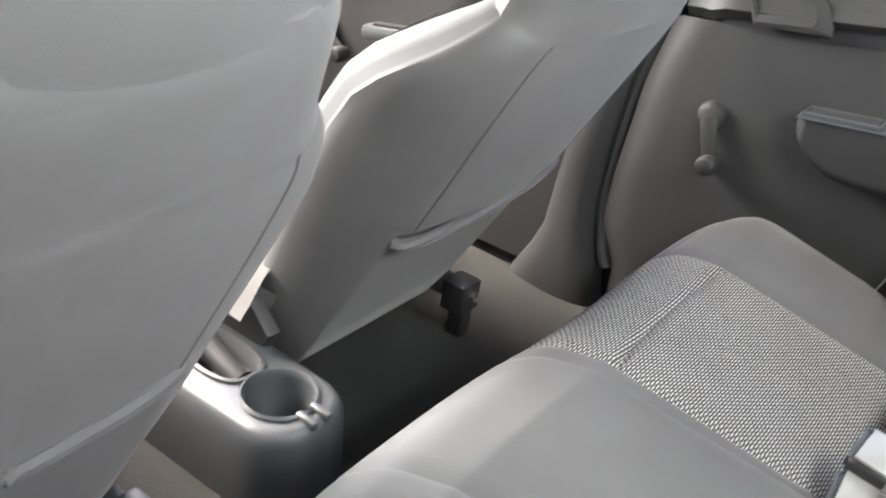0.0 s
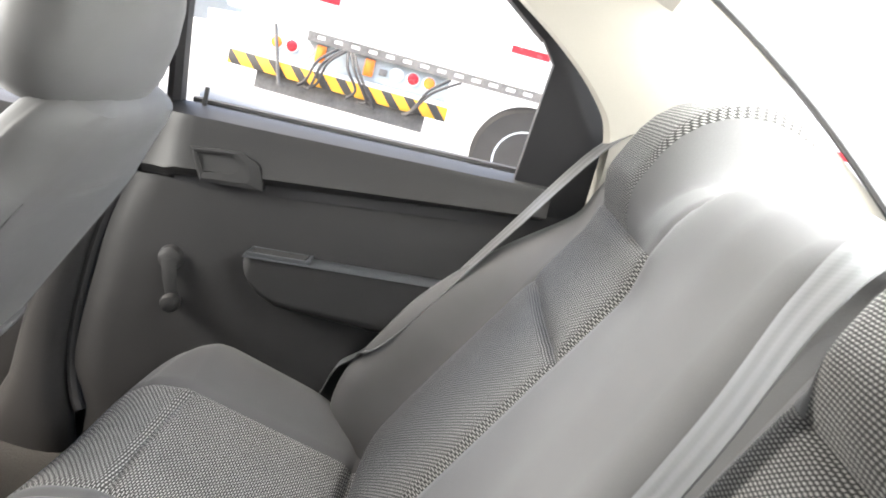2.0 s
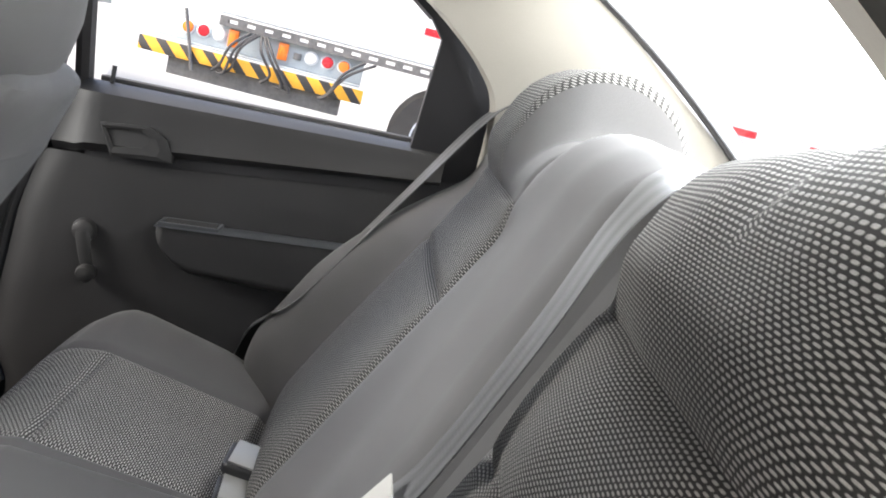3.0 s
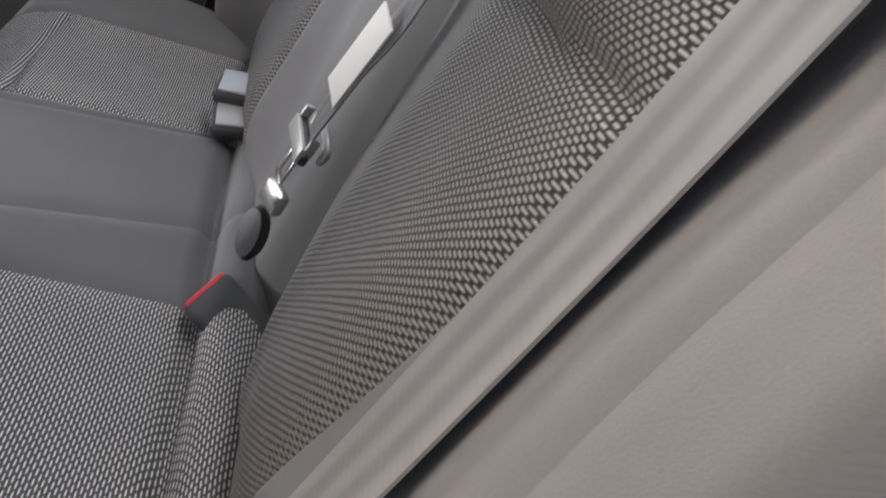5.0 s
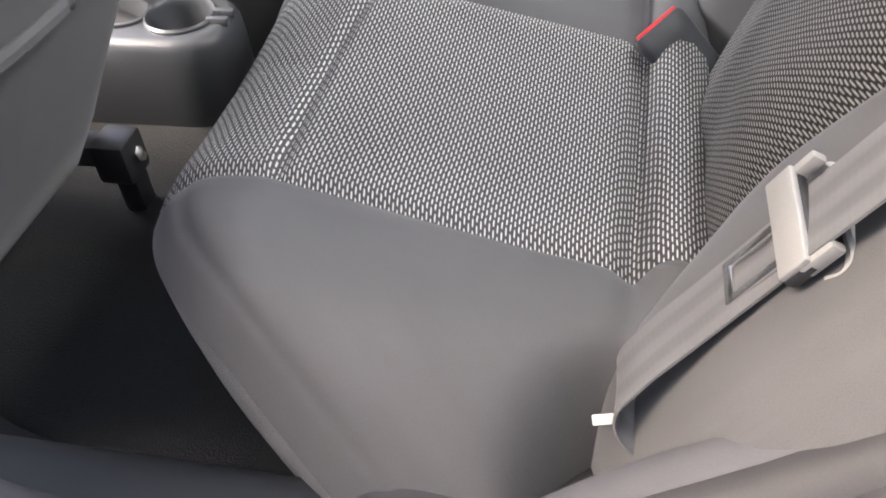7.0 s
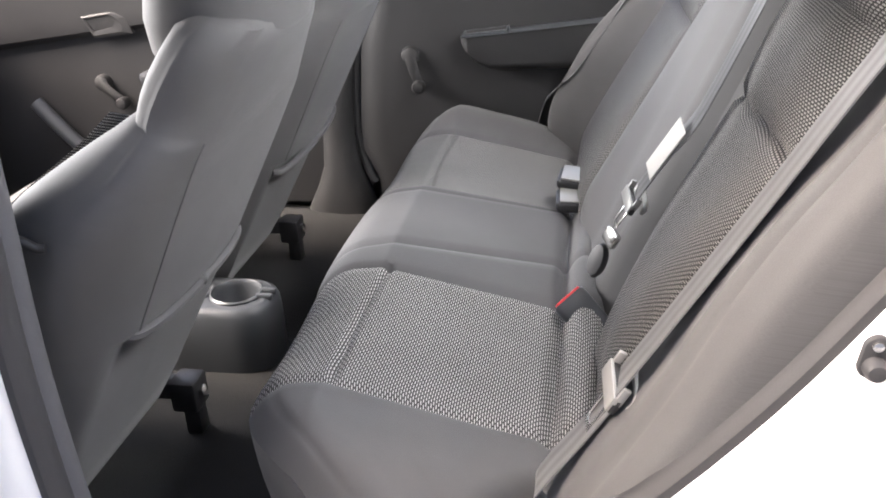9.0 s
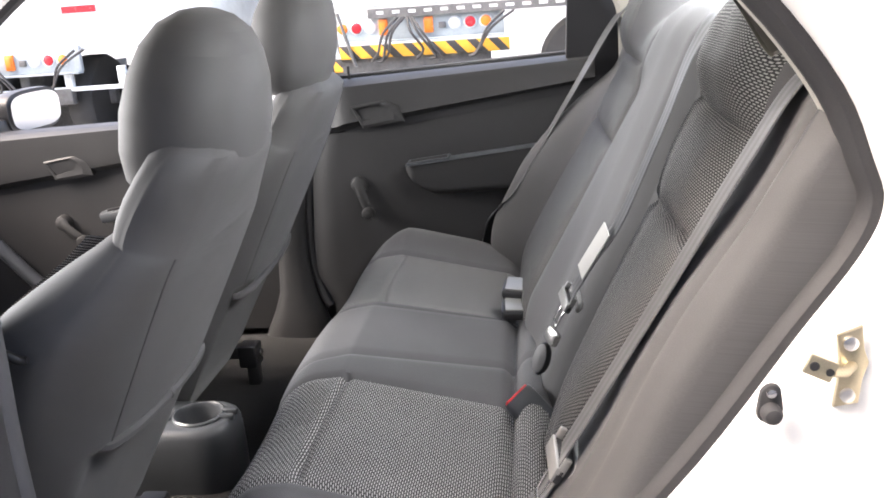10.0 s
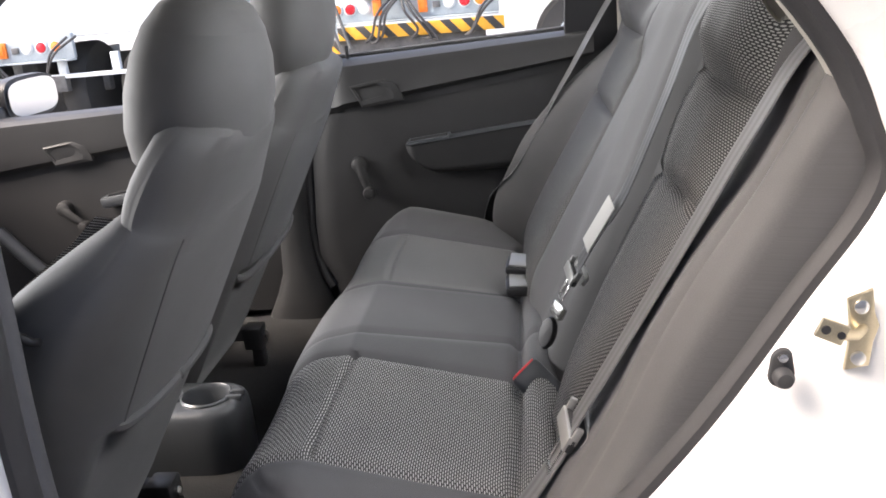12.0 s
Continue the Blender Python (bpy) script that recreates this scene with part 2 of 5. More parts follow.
def prism(bm, outline, place, depth, r=0.0, seg=2):
    """An outline of (a, b) pairs set by place(a, b, d) and carried from d = 0 to depth, its far rim rounded by r."""
    levels = [(0.0, 0.0)]
    if r:
        levels += [(depth - r + r * math.sin(k * math.pi / 2 / seg), r * (1 - math.cos(k * math.pi / 2 / seg))) for k in range(seg + 1)]
    else:
        levels.append((depth, 0.0))
    n = len(outline)
    ca, cb = sum(p[0] for p in outline) / n, sum(p[1] for p in outline) / n
    area = sum(outline[i][0] * outline[(i + 1) % n][1] - outline[(i + 1) % n][0] * outline[i][1] for i in range(n))
    sign = 1 if area > 0 else -1
    rings = []
    for d, inset in levels:
        ring = []
        for i, (a, b) in enumerate(outline):
            (pa, pb), (qa, qb) = outline[i - 1], outline[(i + 1) % n]
            ta, tb = qa - pa, qb - pb
            ln = math.hypot(ta, tb) or 1
            ring.append(bm.verts.new(place(a - sign * tb / ln * inset, b + sign * ta / ln * inset, d)))
        rings.append(ring)
    for lo, hi in zip(rings, rings[1:]):
        for i in range(n):
            bm.faces.new((lo[i], lo[(i + 1) % n], hi[(i + 1) % n], hi[i]))
    bm.faces.new(rings[-1])
    bm.faces.new(rings[0][::-1])
    return bm


def curve(points, n=8, closed=False):
    """A smooth line through the points."""
    ps = [Vector(p) for p in points]
    out, count = [], len(ps)
    for i in range(count if closed else count - 1):
        p1, p2 = ps[i], ps[(i + 1) % count]
        p0 = ps[i - 1] if (i > 0 or closed) else p1
        p3 = ps[(i + 2) % count] if (closed or i + 2 < count) else p2
        for k in range(n):
            t = k / n
            out.append(0.5 * (2 * p1 + (p2 - p0) * t + (2 * p0 - 5 * p1 + 4 * p2 - p3) * t * t + (3 * p1 - p0 - 3 * p2 + p3) * t ** 3))
    if not closed:
        out.append(ps[-1])
    return out


def tube(bm, line, r, seg=8, closed=False, flat=1.0, up=Vector((0, 1, 0))):
    """A round (or flattened) rod along a line."""
    n, rings = len(line), []
    for i, p in enumerate(line):
        a = line[i - 1] if (i > 0 or closed) else p
        b = line[(i + 1) % n] if (i < n - 1 or closed) else p
        t = (b - a).normalized()
        side = up.cross(t)
        side = side.normalized() if side.length > 1e-4 else Vector((1, 0, 0))
        top = t.cross(side)
        rr = r(i / (n - 1)) if callable(r) else r
        rings.append([bm.verts.new(p + side * (math.cos(k * 2 * math.pi / seg) * rr) + top * (math.sin(k * 2 * math.pi / seg) * rr * flat)) for k in range(seg)])
    for i in range(n if closed else n - 1):
        lo, hi = rings[i], rings[(i + 1) % n]
        for k in range(seg):
            bm.faces.new((lo[k], lo[(k + 1) % seg], hi[(k + 1) % seg], hi[k]))
    if not closed:
        bm.faces.new(rings[0][::-1])
        bm.faces.new(rings[-1])
    return bm


def turned(bm, profile, place, seg=24):
    """A profile of (radius, height) turned about an axis; place is the matrix of its foot, axis +z."""
    rings = []
    for r, h in profile:
        rings.append([bm.verts.new(place @ Vector((r * math.cos(k * 2 * math.pi / seg), r * math.sin(k * 2 * math.pi / seg), h))) for k in range(seg)])
    for lo, hi in zip(rings, rings[1:]):
        for k in range(seg):
            bm.faces.new((lo[k], lo[(k + 1) % seg], hi[(k + 1) % seg], hi[k]))
    bm.faces.new(rings[0][::-1])
    bm.faces.new(rings[-1])
    return bm


def ribbon(line, across, width=0.047, thick=0.0014):
    """Belt webbing along a line; across(i, n) gives its width's direction. UV: 0 to 1 across, metres along."""
    bm = bmesh.new()
    layer = bm.loops.layers.uv.verify()
    n, rings, run = len(line), [], 0.0
    runs = []
    for i, p in enumerate(line):
        a, b = line[max(0, i - 1)], line[min(n - 1, i + 1)]
        t = (b - a).normalized()
        w = Vector(across(i / (n - 1)))
        w = (w - t * w.dot(t)).normalized()
        nm = t.cross(w)
        run += (p - line[i - 1]).length if i else 0
        runs.append(run)
        cross = [(-0.5, -1), (-0.25, -1.15), (0, -1), (0.25, -1.15), (0.5, -1), (0.5, 1), (0.25, 1.15), (0, 1), (-0.25, 1.15), (-0.5, 1)]
        rings.append([(bm.verts.new(p + w * (c * width) + nm * (h * thick / 2)), c + 0.5) for c, h in cross])
    for i in range(n - 1):
        lo, hi = rings[i], rings[i + 1]
        m = len(lo)
        for k in range(m):
            quad = (lo[k], lo[(k + 1) % m], hi[(k + 1) % m], hi[k])
            f = bm.faces.new([q[0] for q in quad])
            for loop, q, v in zip(f.loops, quad, (runs[i], runs[i], runs[i + 1], runs[i + 1])):
                loop[layer].uv = (q[1], v)
    bm.faces.new([q[0] for q in rings[0]][::-1])
    bm.faces.new([q[0] for q in rings[-1]])
    return bm


def loft(rings, caps=True):
    """Closed rings of places joined one to the next, with UVs in metres round and along."""
    bm = bmesh.new()
    layer = bm.loops.layers.uv.verify()
    vs = [[bm.verts.new(p) for p in ring] for ring in rings]
    n, along = len(vs[0]), 0.0
    for j in range(len(vs) - 1):
        step = (Vector(rings[j + 1][0]) - Vector(rings[j][0])).length
        round_, r0 = 0.0, rings[j]
        for k in range(n):
            w = (Vector(r0[(k + 1) % n]) - Vector(r0[k])).length
            f = bm.faces.new((vs[j][k], vs[j][(k + 1) % n], vs[j + 1][(k + 1) % n], vs[j + 1][k]))
            for loop, uv in zip(f.loops, ((round_, along), (round_ + w, along), (round_ + w, along + step), (round_, along + step))):
                loop[layer].uv = uv
            round_ += w
        along += step
    if caps:
        bm.faces.new(vs[0][::-1])
        bm.faces.new(vs[-1])
    return bm


def superring(c, ax, ay, rx, ry, n=32, p=2.6):
    """A rounded-box ring about c in the plane of ax, ay."""
    out = []
    for k in range(n):
        a = 2 * math.pi * k / n
        ca, sa = math.cos(a), math.sin(a)
        out.append(Vector(c) + Vector(ax) * (rx * math.copysign(abs(ca) ** (2 / p), ca)) + Vector(ay) * (ry * math.copysign(abs(sa) ** (2 / p), sa)))
    return out


# ---- setting: ground, floor pan, roof, glass, body ----
def build_ground():
    bm = sheet(lambda u, v: (u, v, 0.0), [-400, -60, -20, -8, 0, 8, 20, 60, 400], [-400, -60, -20, -8, 0, 8, 20, 60, 400])
    whole("ground", bm, CONCRETE, "pale bare concrete yard in bright daylight", "ground", kind="structure")


def build_blocking_wall():
    # unseen wall, added to hold daylight back from the open doorway
    bm = bmesh.new()
    box(bm, (0.0, -2.7, 1.85), (16.0, 0.2, 3.7), 0.01)
    whole("blocking_wall", bm, CONCRETE, "plain grey concrete wall, unseen, added to block daylight at the doorway", "wall", kind="structure")


def floor_height(x, y):
    tunnel = 0.03 * (1 - smooth(0.06, 0.15, abs(y)))
    rise = 0.10 * smooth(-0.12, 0.0, x)
    side = 0.05 * smooth(0.55, 0.64, abs(y))
    return 0.30 + tunnel + rise + side + 0.004 * noise.noise(Vector((x * 9, y * 9, 0)))


def build_floor():
    bm = sheet(lambda u, v: (u, v, floor_height(u, v)), span(-1.5, 0.35, 0.035), span(-0.68, 0.68, 0.034))
    whole("floor", bm, CARPET, "dark grey moulded carpet on the car floor", "floor", kind="structure")


def build_roof():
    def at(u, v):
        drop = 0.10 * (abs(v) / 0.62) ** 3 + 0.10 * smooth(-0.7, -1.0, u) + 0.07 * smooth(0.2, 0.55, u)
        return (u, v, 1.40 - drop)
    us, vs = span(-1.0, 0.46, 0.08), span(-0.62, 0.62, 0.08)
    bm = sheet(at, us, vs)
    sheet(lambda u, v: tuple(Vector(at(u, v)) + Vector((0, 0, 0.03))), us, vs, bm)
    whole("ceiling", bm, LINER, "pale beige cloth roof lining", "ceiling", kind="structure")
    bm = sheet(lambda u, v: tuple(Vector(at(u, v)) + Vector((0, 0, 0.05))), us, vs)
    whole("roof_panel", bm, WHITE_PAINT, "white painted steel roof skin", "roof", kind="structure")


def build_rear_window():
    rear = thing("window_rear", "sloping rear windscreen in a black rubber edge", "window", (0.8, 0, 1.2), kind="structure")

    def at(u, v):
        return (0.46 + 0.44 * v, u * (0.50 + 0.06 * v), 1.337 - 0.277 * v + 0.02 * math.sin(math.pi * v))
    pane = part("pane", sheet(at, span(-1, 1, 0.2), span(0, 1, 0.1)), GLASS, rear)
    pane.modifiers.new("thickness", "SOLIDIFY").thickness = 0.004
    pane.visible_shadow = False
    bm = bmesh.new()
    rim = [at(u, 0) for u in span(-1, 1, 0.2)] + [at(1, v) for v in span(0.1, 1, 0.1)] + [at(u, 1) for u in span(0.8, -1, 0.2)] + [at(-1, v) for v in span(0.9, 0.1, 0.1)]
    tube(bm, [Vector(p) for p in rim], 0.008, 6, closed=True, up=Vector((0.5, 0.1, 0.8)))
    part("rubber_edge", bm, RUBBER, rear)


def build_shelf():
    bm = sheet(lambda u, v: (u, v, 1.052 + 0.035 * smooth(0.5, 0.85, u)), span(0.54, 1.0, 0.05), span(-0.62, 0.62, 0.06))
    box(bm, (0.77, 0, 1.03), (0.46, 1.24, 0.02))
    whole("parcel_shelf", bm, GREY_PLASTIC, "grey felt parcel shelf behind the rear seat", "shelf", kind="structure")


def build_pillar_trim(side):
    """The pale quarter trim between the rear door and the rear window."""
    low = 0.98 if side > 0 else 1.094
    front = curve([(0.15, 0, 1.325), (0.247, 0, 1.262), (0.333, 0, 1.209), (0.404, 0, 1.152), (0.440, 0, 1.095), (0.447, 0, low)], 6)
    back = curve([(0.42, 0, 1.355), (0.487, 0, 1.318), (0.602, 0, 1.257), (0.714, 0, 1.183), (0.812, 0, 1.121), (0.88, 0, 1.07)], 6)
    n = len(front)

    def at(u, v):
        f, b = front[round(v * (n - 1))], back[round(v * (n - 1))]
        p = f.lerp(b, u)
        wide = 0.640 - 0.30 * max(0, p.z - 1.02) - 0.05 * u - 0.012 * math.sin(math.pi * u)
        if u < 0.001:
            wide += 0.02
        return (p.x, side * wide, p.z)
    us = [0, 0.02, 0.05] + span(0.1, 1, 0.1)
    bm = sheet(at, us, [k / (n - 1) for k in range(n)])
    whole("pillar_trim", bm, PILLAR_PLASTIC, "pale beige plastic quarter pillar trim", "trim", kind="structure")


OPENING = [(-0.240, 1.30), (-0.246, 1.10), (-0.252, 0.91), (-0.257, 0.76), (-0.252, 0.62), (-0.242, 0.53), (-0.218, 0.47), (-0.15, 0.45), (0.0, 0.45),
           (0.08, 0.465), (0.14, 0.505), (0.21, 0.575), (0.30, 0.655), (0.39, 0.765), (0.465, 0.88), (0.508, 0.945), (0.522, 0.985), (0.512, 1.02),
           (0.488, 1.075), (0.43, 1.15), (0.34, 1.235), (0.22, 1.31), (0.05, 1.36), (-0.12, 1.365)]


def build_body_side():
    """The white body side with the open doorway cut through it, its hem turned inwards."""
    line = [Vector((p.x, 0, p.y)) for p in curve([(x, z, 0) for x, z in OPENING], 4, closed=True)]
    mid = Vector((0.1, 0, 0.85))
    rings = []
    for out, y in ((-0.006, -0.640), (-0.008, -0.678), (-0.003, -0.696), (0.012, -0.708), (0.045, -0.718), (0.12, -0.722), (0.155, -0.742), (0.17, -0.770), (0.40, -0.785)):
        ring = []
        for p in line:
            d = (p - mid).normalized()
            q = p + d * out
            ring.append((q.x, y, max(0.2, q.z)))
        rings.append(ring)
    bm = loft(rings, caps=False)
    body = whole("body_side", bm, WHITE_PAINT, "white painted car body side round the open rear doorway", "car body", kind="structure")
    bm = bmesh.new()
    box(bm, (-1.15, -0.76, 0.62), (1.0, 0.03, 0.72), 0.01)
    box(bm, (1.2, -0.78, 0.65), (1.3, 0.03, 0.75), 0.01)
    part("lower_panel", bm, WHITE_PAINT, body)
    # weatherstrip: a cloth-faced lip and a rubber bulb round the doorway
    lip, bulb, pale = bmesh.new(), bmesh.new(), bmesh.new()
    n = len(line)
    first = next(k for k in range(n) if line[k].x > 0.45 and line[k].z > 0.955)
    inner = [p + Vector((0, -0.654, 0)) - (p - mid).normalized() * 0.010 for p in line]
    tube(lip, inner[4:first + 1], 0.013, 10, flat=1.4)
    tube(pale, inner[first:] + inner[:4], 0.012, 8, flat=1.5)
    tube(bulb, [p + Vector((0, -0.672, 0)) + (p - mid).normalized() * -0.010 for p in line], 0.0125, 10, closed=True, flat=1.3)
    strip = tagged(new("weatherstrip"), "dark grey rubber door seal round the doorway", "door seal", kind="structure")
    part("lower_lip", lip, SEAL_CLOTH, strip, "grey cloth-faced lip")
    part("upper_lip", pale, PILLAR_PLASTIC, strip, "pale beige trim lip")
    part("bulb", bulb, RUBBER, strip)
    bm = loft([[tuple(p + Vector((0, y, 0)) + (p - mid).normalized() * out) for p in line] for out, y in ((-0.006, -0.640), (0.008, -0.625), (0.07, -0.560))], caps=False)
    part("inner_flange", bm, DOOR_PLASTIC, strip, "dark trim behind the seal")
    # sill plate
    bm = bmesh.new()
    prism(bm, [(-0.575, 0.29), (-0.578, 0.425), (-0.590, 0.452), (-0.612, 0.464), (-0.648, 0.466), (-0.648, 0.29)], lambda a, b, d: (-1.3 + d, a, b), 1.33, 0.004)
    whole("sill_trim", bm, GREY_PLASTIC, "grey plastic sill trim at the doorway", "trim", kind="structure")


def build_far_wall():
    """The right-hand body shell behind the door panels, the front bulkhead and the seat-back wall."""
    bm = bmesh.new()
    box(bm, (0.17, 0.78, 0.61), (0.98, 0.03, 0.70), 0.01)
    box(bm, (-1.09, 0.78, 0.565), (1.52, 0.03, 0.61), 0.01)
    box(bm, (0.9, 0.76, 0.62), (0.9, 0.03, 0.78), 0.01)
    whole("wall_right", bm, WHITE_PAINT, "white painted outer door skins of the car", "car body", kind="structure")
    bm = bmesh.new()
    box(bm, (0.12, 0.752, 0.62), (0.88, 0.012, 0.66), 0.004)
    box(bm, (-1.0, 0.752, 0.575), (1.3, 0.012, 0.57), 0.004)
    whole("door_shell", bm, BLACK_PLASTIC, "dark inner door shell behind the linings", "car body", kind="structure")
    bm = bmesh.new()
    prism(bm, [(0.655, 0.28), (0.66, 0.318), (0.672, 0.330), (0.745, 0.330), (0.745, 0.28)], lambda a, b, d: (-1.4 + d, a, b), 1.75)
    whole("sill_trim", bm, DOOR_PLASTIC, "dark grey plastic sill trim along the far doors", "trim", kind="structure")
    bm = bmesh.new()
    box(bm, (-1.62, 0, 0.60), (0.04, 1.5, 0.75), 0.01)
    whole("bulkhead", bm, BLACK_PLASTIC, "dark front bulkhead under the windscreen", "wall", kind="structure")
    bm = bmesh.new()
    box(bm, (0.66, 0, 0.68), (0.03, 1.3, 0.68), 0.01)
    whole("wall_rear", bm, BLACK_PLASTIC, "dark board behind the rear seat", "wall", kind="structure")


# ---- rear bench: cushion ----
def cushion_front(y):
    a = abs(y)
    cut = 0.195 * max(0.0, (a - 0.41) / 0.222) ** 2.2 if y < 0 else 0.105 * max(0.0, (a - 0.40) / 0.255) ** 2.6
    return -0.150 - 0.004 * math.cos(y * 9) + cut


CUSHION_REAR = 0.300
SEAM_X = 0.209


# seam lines of the bench: place across at the cross seam and how far they splay towards the back
LEFT_IN, LEFT_OUT, RIGHT_IN, RIGHT_OUT, SEAM_LEFT, SEAM_RIGHT = -0.162, -0.460, 0.166, 0.466, -0.092, 0.137
SPLAY = {LEFT_IN: 0.05, LEFT_OUT: 0.0, RIGHT_IN: 0.17, RIGHT_OUT: 0.10, SEAM_LEFT: 0.28, SEAM_RIGHT: 0.24, -0.632: 0.0, 0.665: 0.0}
LINES = sorted(SPLAY)


def splayed(y, x):
    """Where a place y of the flat pattern lies across the bench at depth x."""
    for a, b in zip(LINES, LINES[1:]):
        if a <= y <= b:
            return y + (SPLAY[a] + (SPLAY[b] - SPLAY[a]) * (y - a) / (b - a)) * (x + 0.045)
    return y


def cushion_at(y, n):
    """Top of the bench: n runs 0 at the front edge to 1 at the back."""
    xf = cushion_front(y)
    x = xf + n * (CUSHION_REAR - xf)
    a = abs(y)
    z = 0.615 - 0.258 * max(0.0, x + 0.045) - 0.07 * max(0.0, -0.045 - x)
    d = x - xf
    if d < 0.075:
        z -= 0.050 * (1 - d / 0.075) ** 2.6
    z -= 0.003 * math.exp(-((d - 0.034) / 0.005) ** 2) * smooth(0.44, 0.48, a)
    if x > SEAM_X:
        z += 0.026 * (1 - 0.8 * smooth(0.46, 0.50, a)) * math.sin(min(1, (x - SEAM_X) / 0.070) * math.pi) - 0.03 * smooth(0.262, 0.288, x)
    z -= 0.014 * (1 - 0.8 * smooth(0.45, 0.49, a)) * math.exp(-((x - SEAM_X) / 0.010) ** 2)
    if y < 0:
        z -= 0.050 * max(0.0, (a - 0.555) / 0.077) ** 2.4
        z += 0.012 * math.exp(-((a - 0.545) / 0.07) ** 2)
    else:
        z -= 0.060 * max(0.0, (a - 0.610) / 0.055) ** 2.6
        z += 0.026 * math.exp(-((a - 0.580) / 0.07) ** 2)
    z -= 0.05 * smooth(0.14, 0.22, x) * smooth(0.55, 0.63, a) if y < 0 else 0.04 * smooth(0.10, 0.30, x) * smooth(0.52, 0.62, a)
    mid, half = ((LEFT_IN + LEFT_OUT) / 2, (LEFT_IN - LEFT_OUT) / 2) if y < 0 else ((RIGHT_IN + RIGHT_OUT) / 2, (RIGHT_OUT - RIGHT_IN) / 2)
    inside = abs(y - mid) / half
    if inside < 1:
        z -= 0.004 * (1 - inside ** 2)
        z -= 0.008 * math.exp(-((x + 0.045 - 0.008 * inside * inside) / 0.0055) ** 2)
        z -= 0.0018 * math.exp(-((y - mid) / 0.007) ** 2) * smooth(-0.045, -0.065, x)
    if LEFT_IN < y < RIGHT_IN:
        c = (y - (LEFT_IN + RIGHT_IN) / 2) / 0.165
        z += 0.008 * (1 - c ** 4)
    for s, dip in ((LEFT_IN, 0.004), (LEFT_OUT, 0.005), (RIGHT_IN, 0.004), (RIGHT_OUT, 0.005), (SEAM_LEFT, 0.004), (SEAM_RIGHT, 0.004)):
        z -= dip * math.exp(-((y - s) / 0.005) ** 2)
    y = splayed(y, x)
    if y < 0:
        y += 0.05 * smooth(0.125, 0.205, x) * smooth(0.42, 0.655, a)
    return (x, y, z)


def cushion_side(y, n, k):
    """The skirt below the edge of the bench."""
    x, y, z = cushion_at(y, n)
    return (x + (0.035 * k * k if n < 0.5 else 0), y * (1 - 0.03 * k), z - k * (z - 0.36))


def part_sheet(name, ys, ns, mat, parent, label=""):
    return part(name, sheet(lambda u, v: cushion_at(u, v / 0.46), ys, [n * 0.46 for n in ns], true_y=True), mat, parent, label)


def build_bench():
    bench = thing("rear_bench_cushion", "dark grey cloth rear bench cushion with woven sitting panels", "car seat", (0.1, 0, 0.36))
    cut = (SEAM_X + 0.161) / (CUSHION_REAR + 0.161)
    ns = span(0, 0.13, 0.012) + span(0.13, 0.34, 0.0075)[1:] + span(0.34, cut - 0.06, 0.012)[1:] + span(cut - 0.06, cut + 0.06, 0.01)[1:] + span(cut + 0.06, 1.0, 0.03)[1:]
    front, rear = [n for n in ns if n <= cut + 0.0001], [n for n in ns if n >= cut - 0.0001]
    for inner, outer, seam, edge in ((LEFT_IN, LEFT_OUT, SEAM_LEFT, -0.632), (RIGHT_IN, RIGHT_OUT, SEAM_RIGHT, 0.665)):
        ys = span(inner, outer, 0.0125)
        part_sheet("sitting_panel", ys, front, WOVEN, bench, "dark woven cloth with pale dashes")
        part_sheet("rear_roll", ys, rear, WOVEN, bench, "dark woven cloth with pale dashes")
        part_sheet("side_bolster", span(outer, edge, 0.0105), ns, CLOTH, bench)
        part_sheet("seam_strip", span(seam, inner, 0.0075), ns, CLOTH, bench)
    part_sheet("centre_panel", span(SEAM_LEFT, SEAM_RIGHT, 0.0125), ns, CLOTH, bench, "plain grey cloth")
    edge = [(y, 0.0) for y in span(-0.632, 0.665, 0.02)]
    edge = [(-0.632, n) for n in ns[:0:-1]] + edge + [(0.665, n) for n in ns[1:]]

    def skirt(u, v):
        y, n = edge[int(round(u * 100))]
        return cushion_side(y, n, v)
    us = [i / 100 for i in range(len(edge))]
    part("skirt", sheet(skirt, us, span(0, 1, 0.125)), CLOTH, bench)


# ---- rear bench: backrest ----
B_LEFT_IN, B_LEFT_OUT, B_RIGHT_IN, B_RIGHT_OUT = -0.160, -0.575, 0.150, 0.510
B_GAP = -0.138
# how far the facing stands out from the leaning plane, across the bench
STAND = [(-0.70, -0.03), (-0.668, 0.010), (-0.640, 0.029), (-0.600, 0.033), (-0.575, 0.033), (-0.35, 0.018), (-0.20, 0.000), (-0.168, -0.010), (-0.148, -0.018), (-0.130, 0.004), (-0.105, 0.022),
         (0.0, 0.032), (0.10, 0.034), (0.15, 0.032), (0.33, 0.036), (0.51, 0.034), (0.60, 0.040), (0.70, 0.020)]


def stand_at(y):
    for (a, p), (b, q) in zip(STAND, STAND[1:]):
        if a <= y <= b:
            return p + (q - p) * smooth(a, b, y)
    return STAND[0][1] if y < 0 else STAND[-1][1]


def hump_at(y):
    if y < 0:
        return smooth(B_LEFT_IN - 0.005, B_LEFT_IN - 0.075, y) * smooth(B_LEFT_OUT - 0.010, B_LEFT_OUT + 0.065, y)
    return smooth(B_RIGHT_IN + 0.07, B_RIGHT_IN + 0.145, y) * smooth(B_RIGHT_OUT + 0.010, B_RIGHT_OUT - 0.055, y)


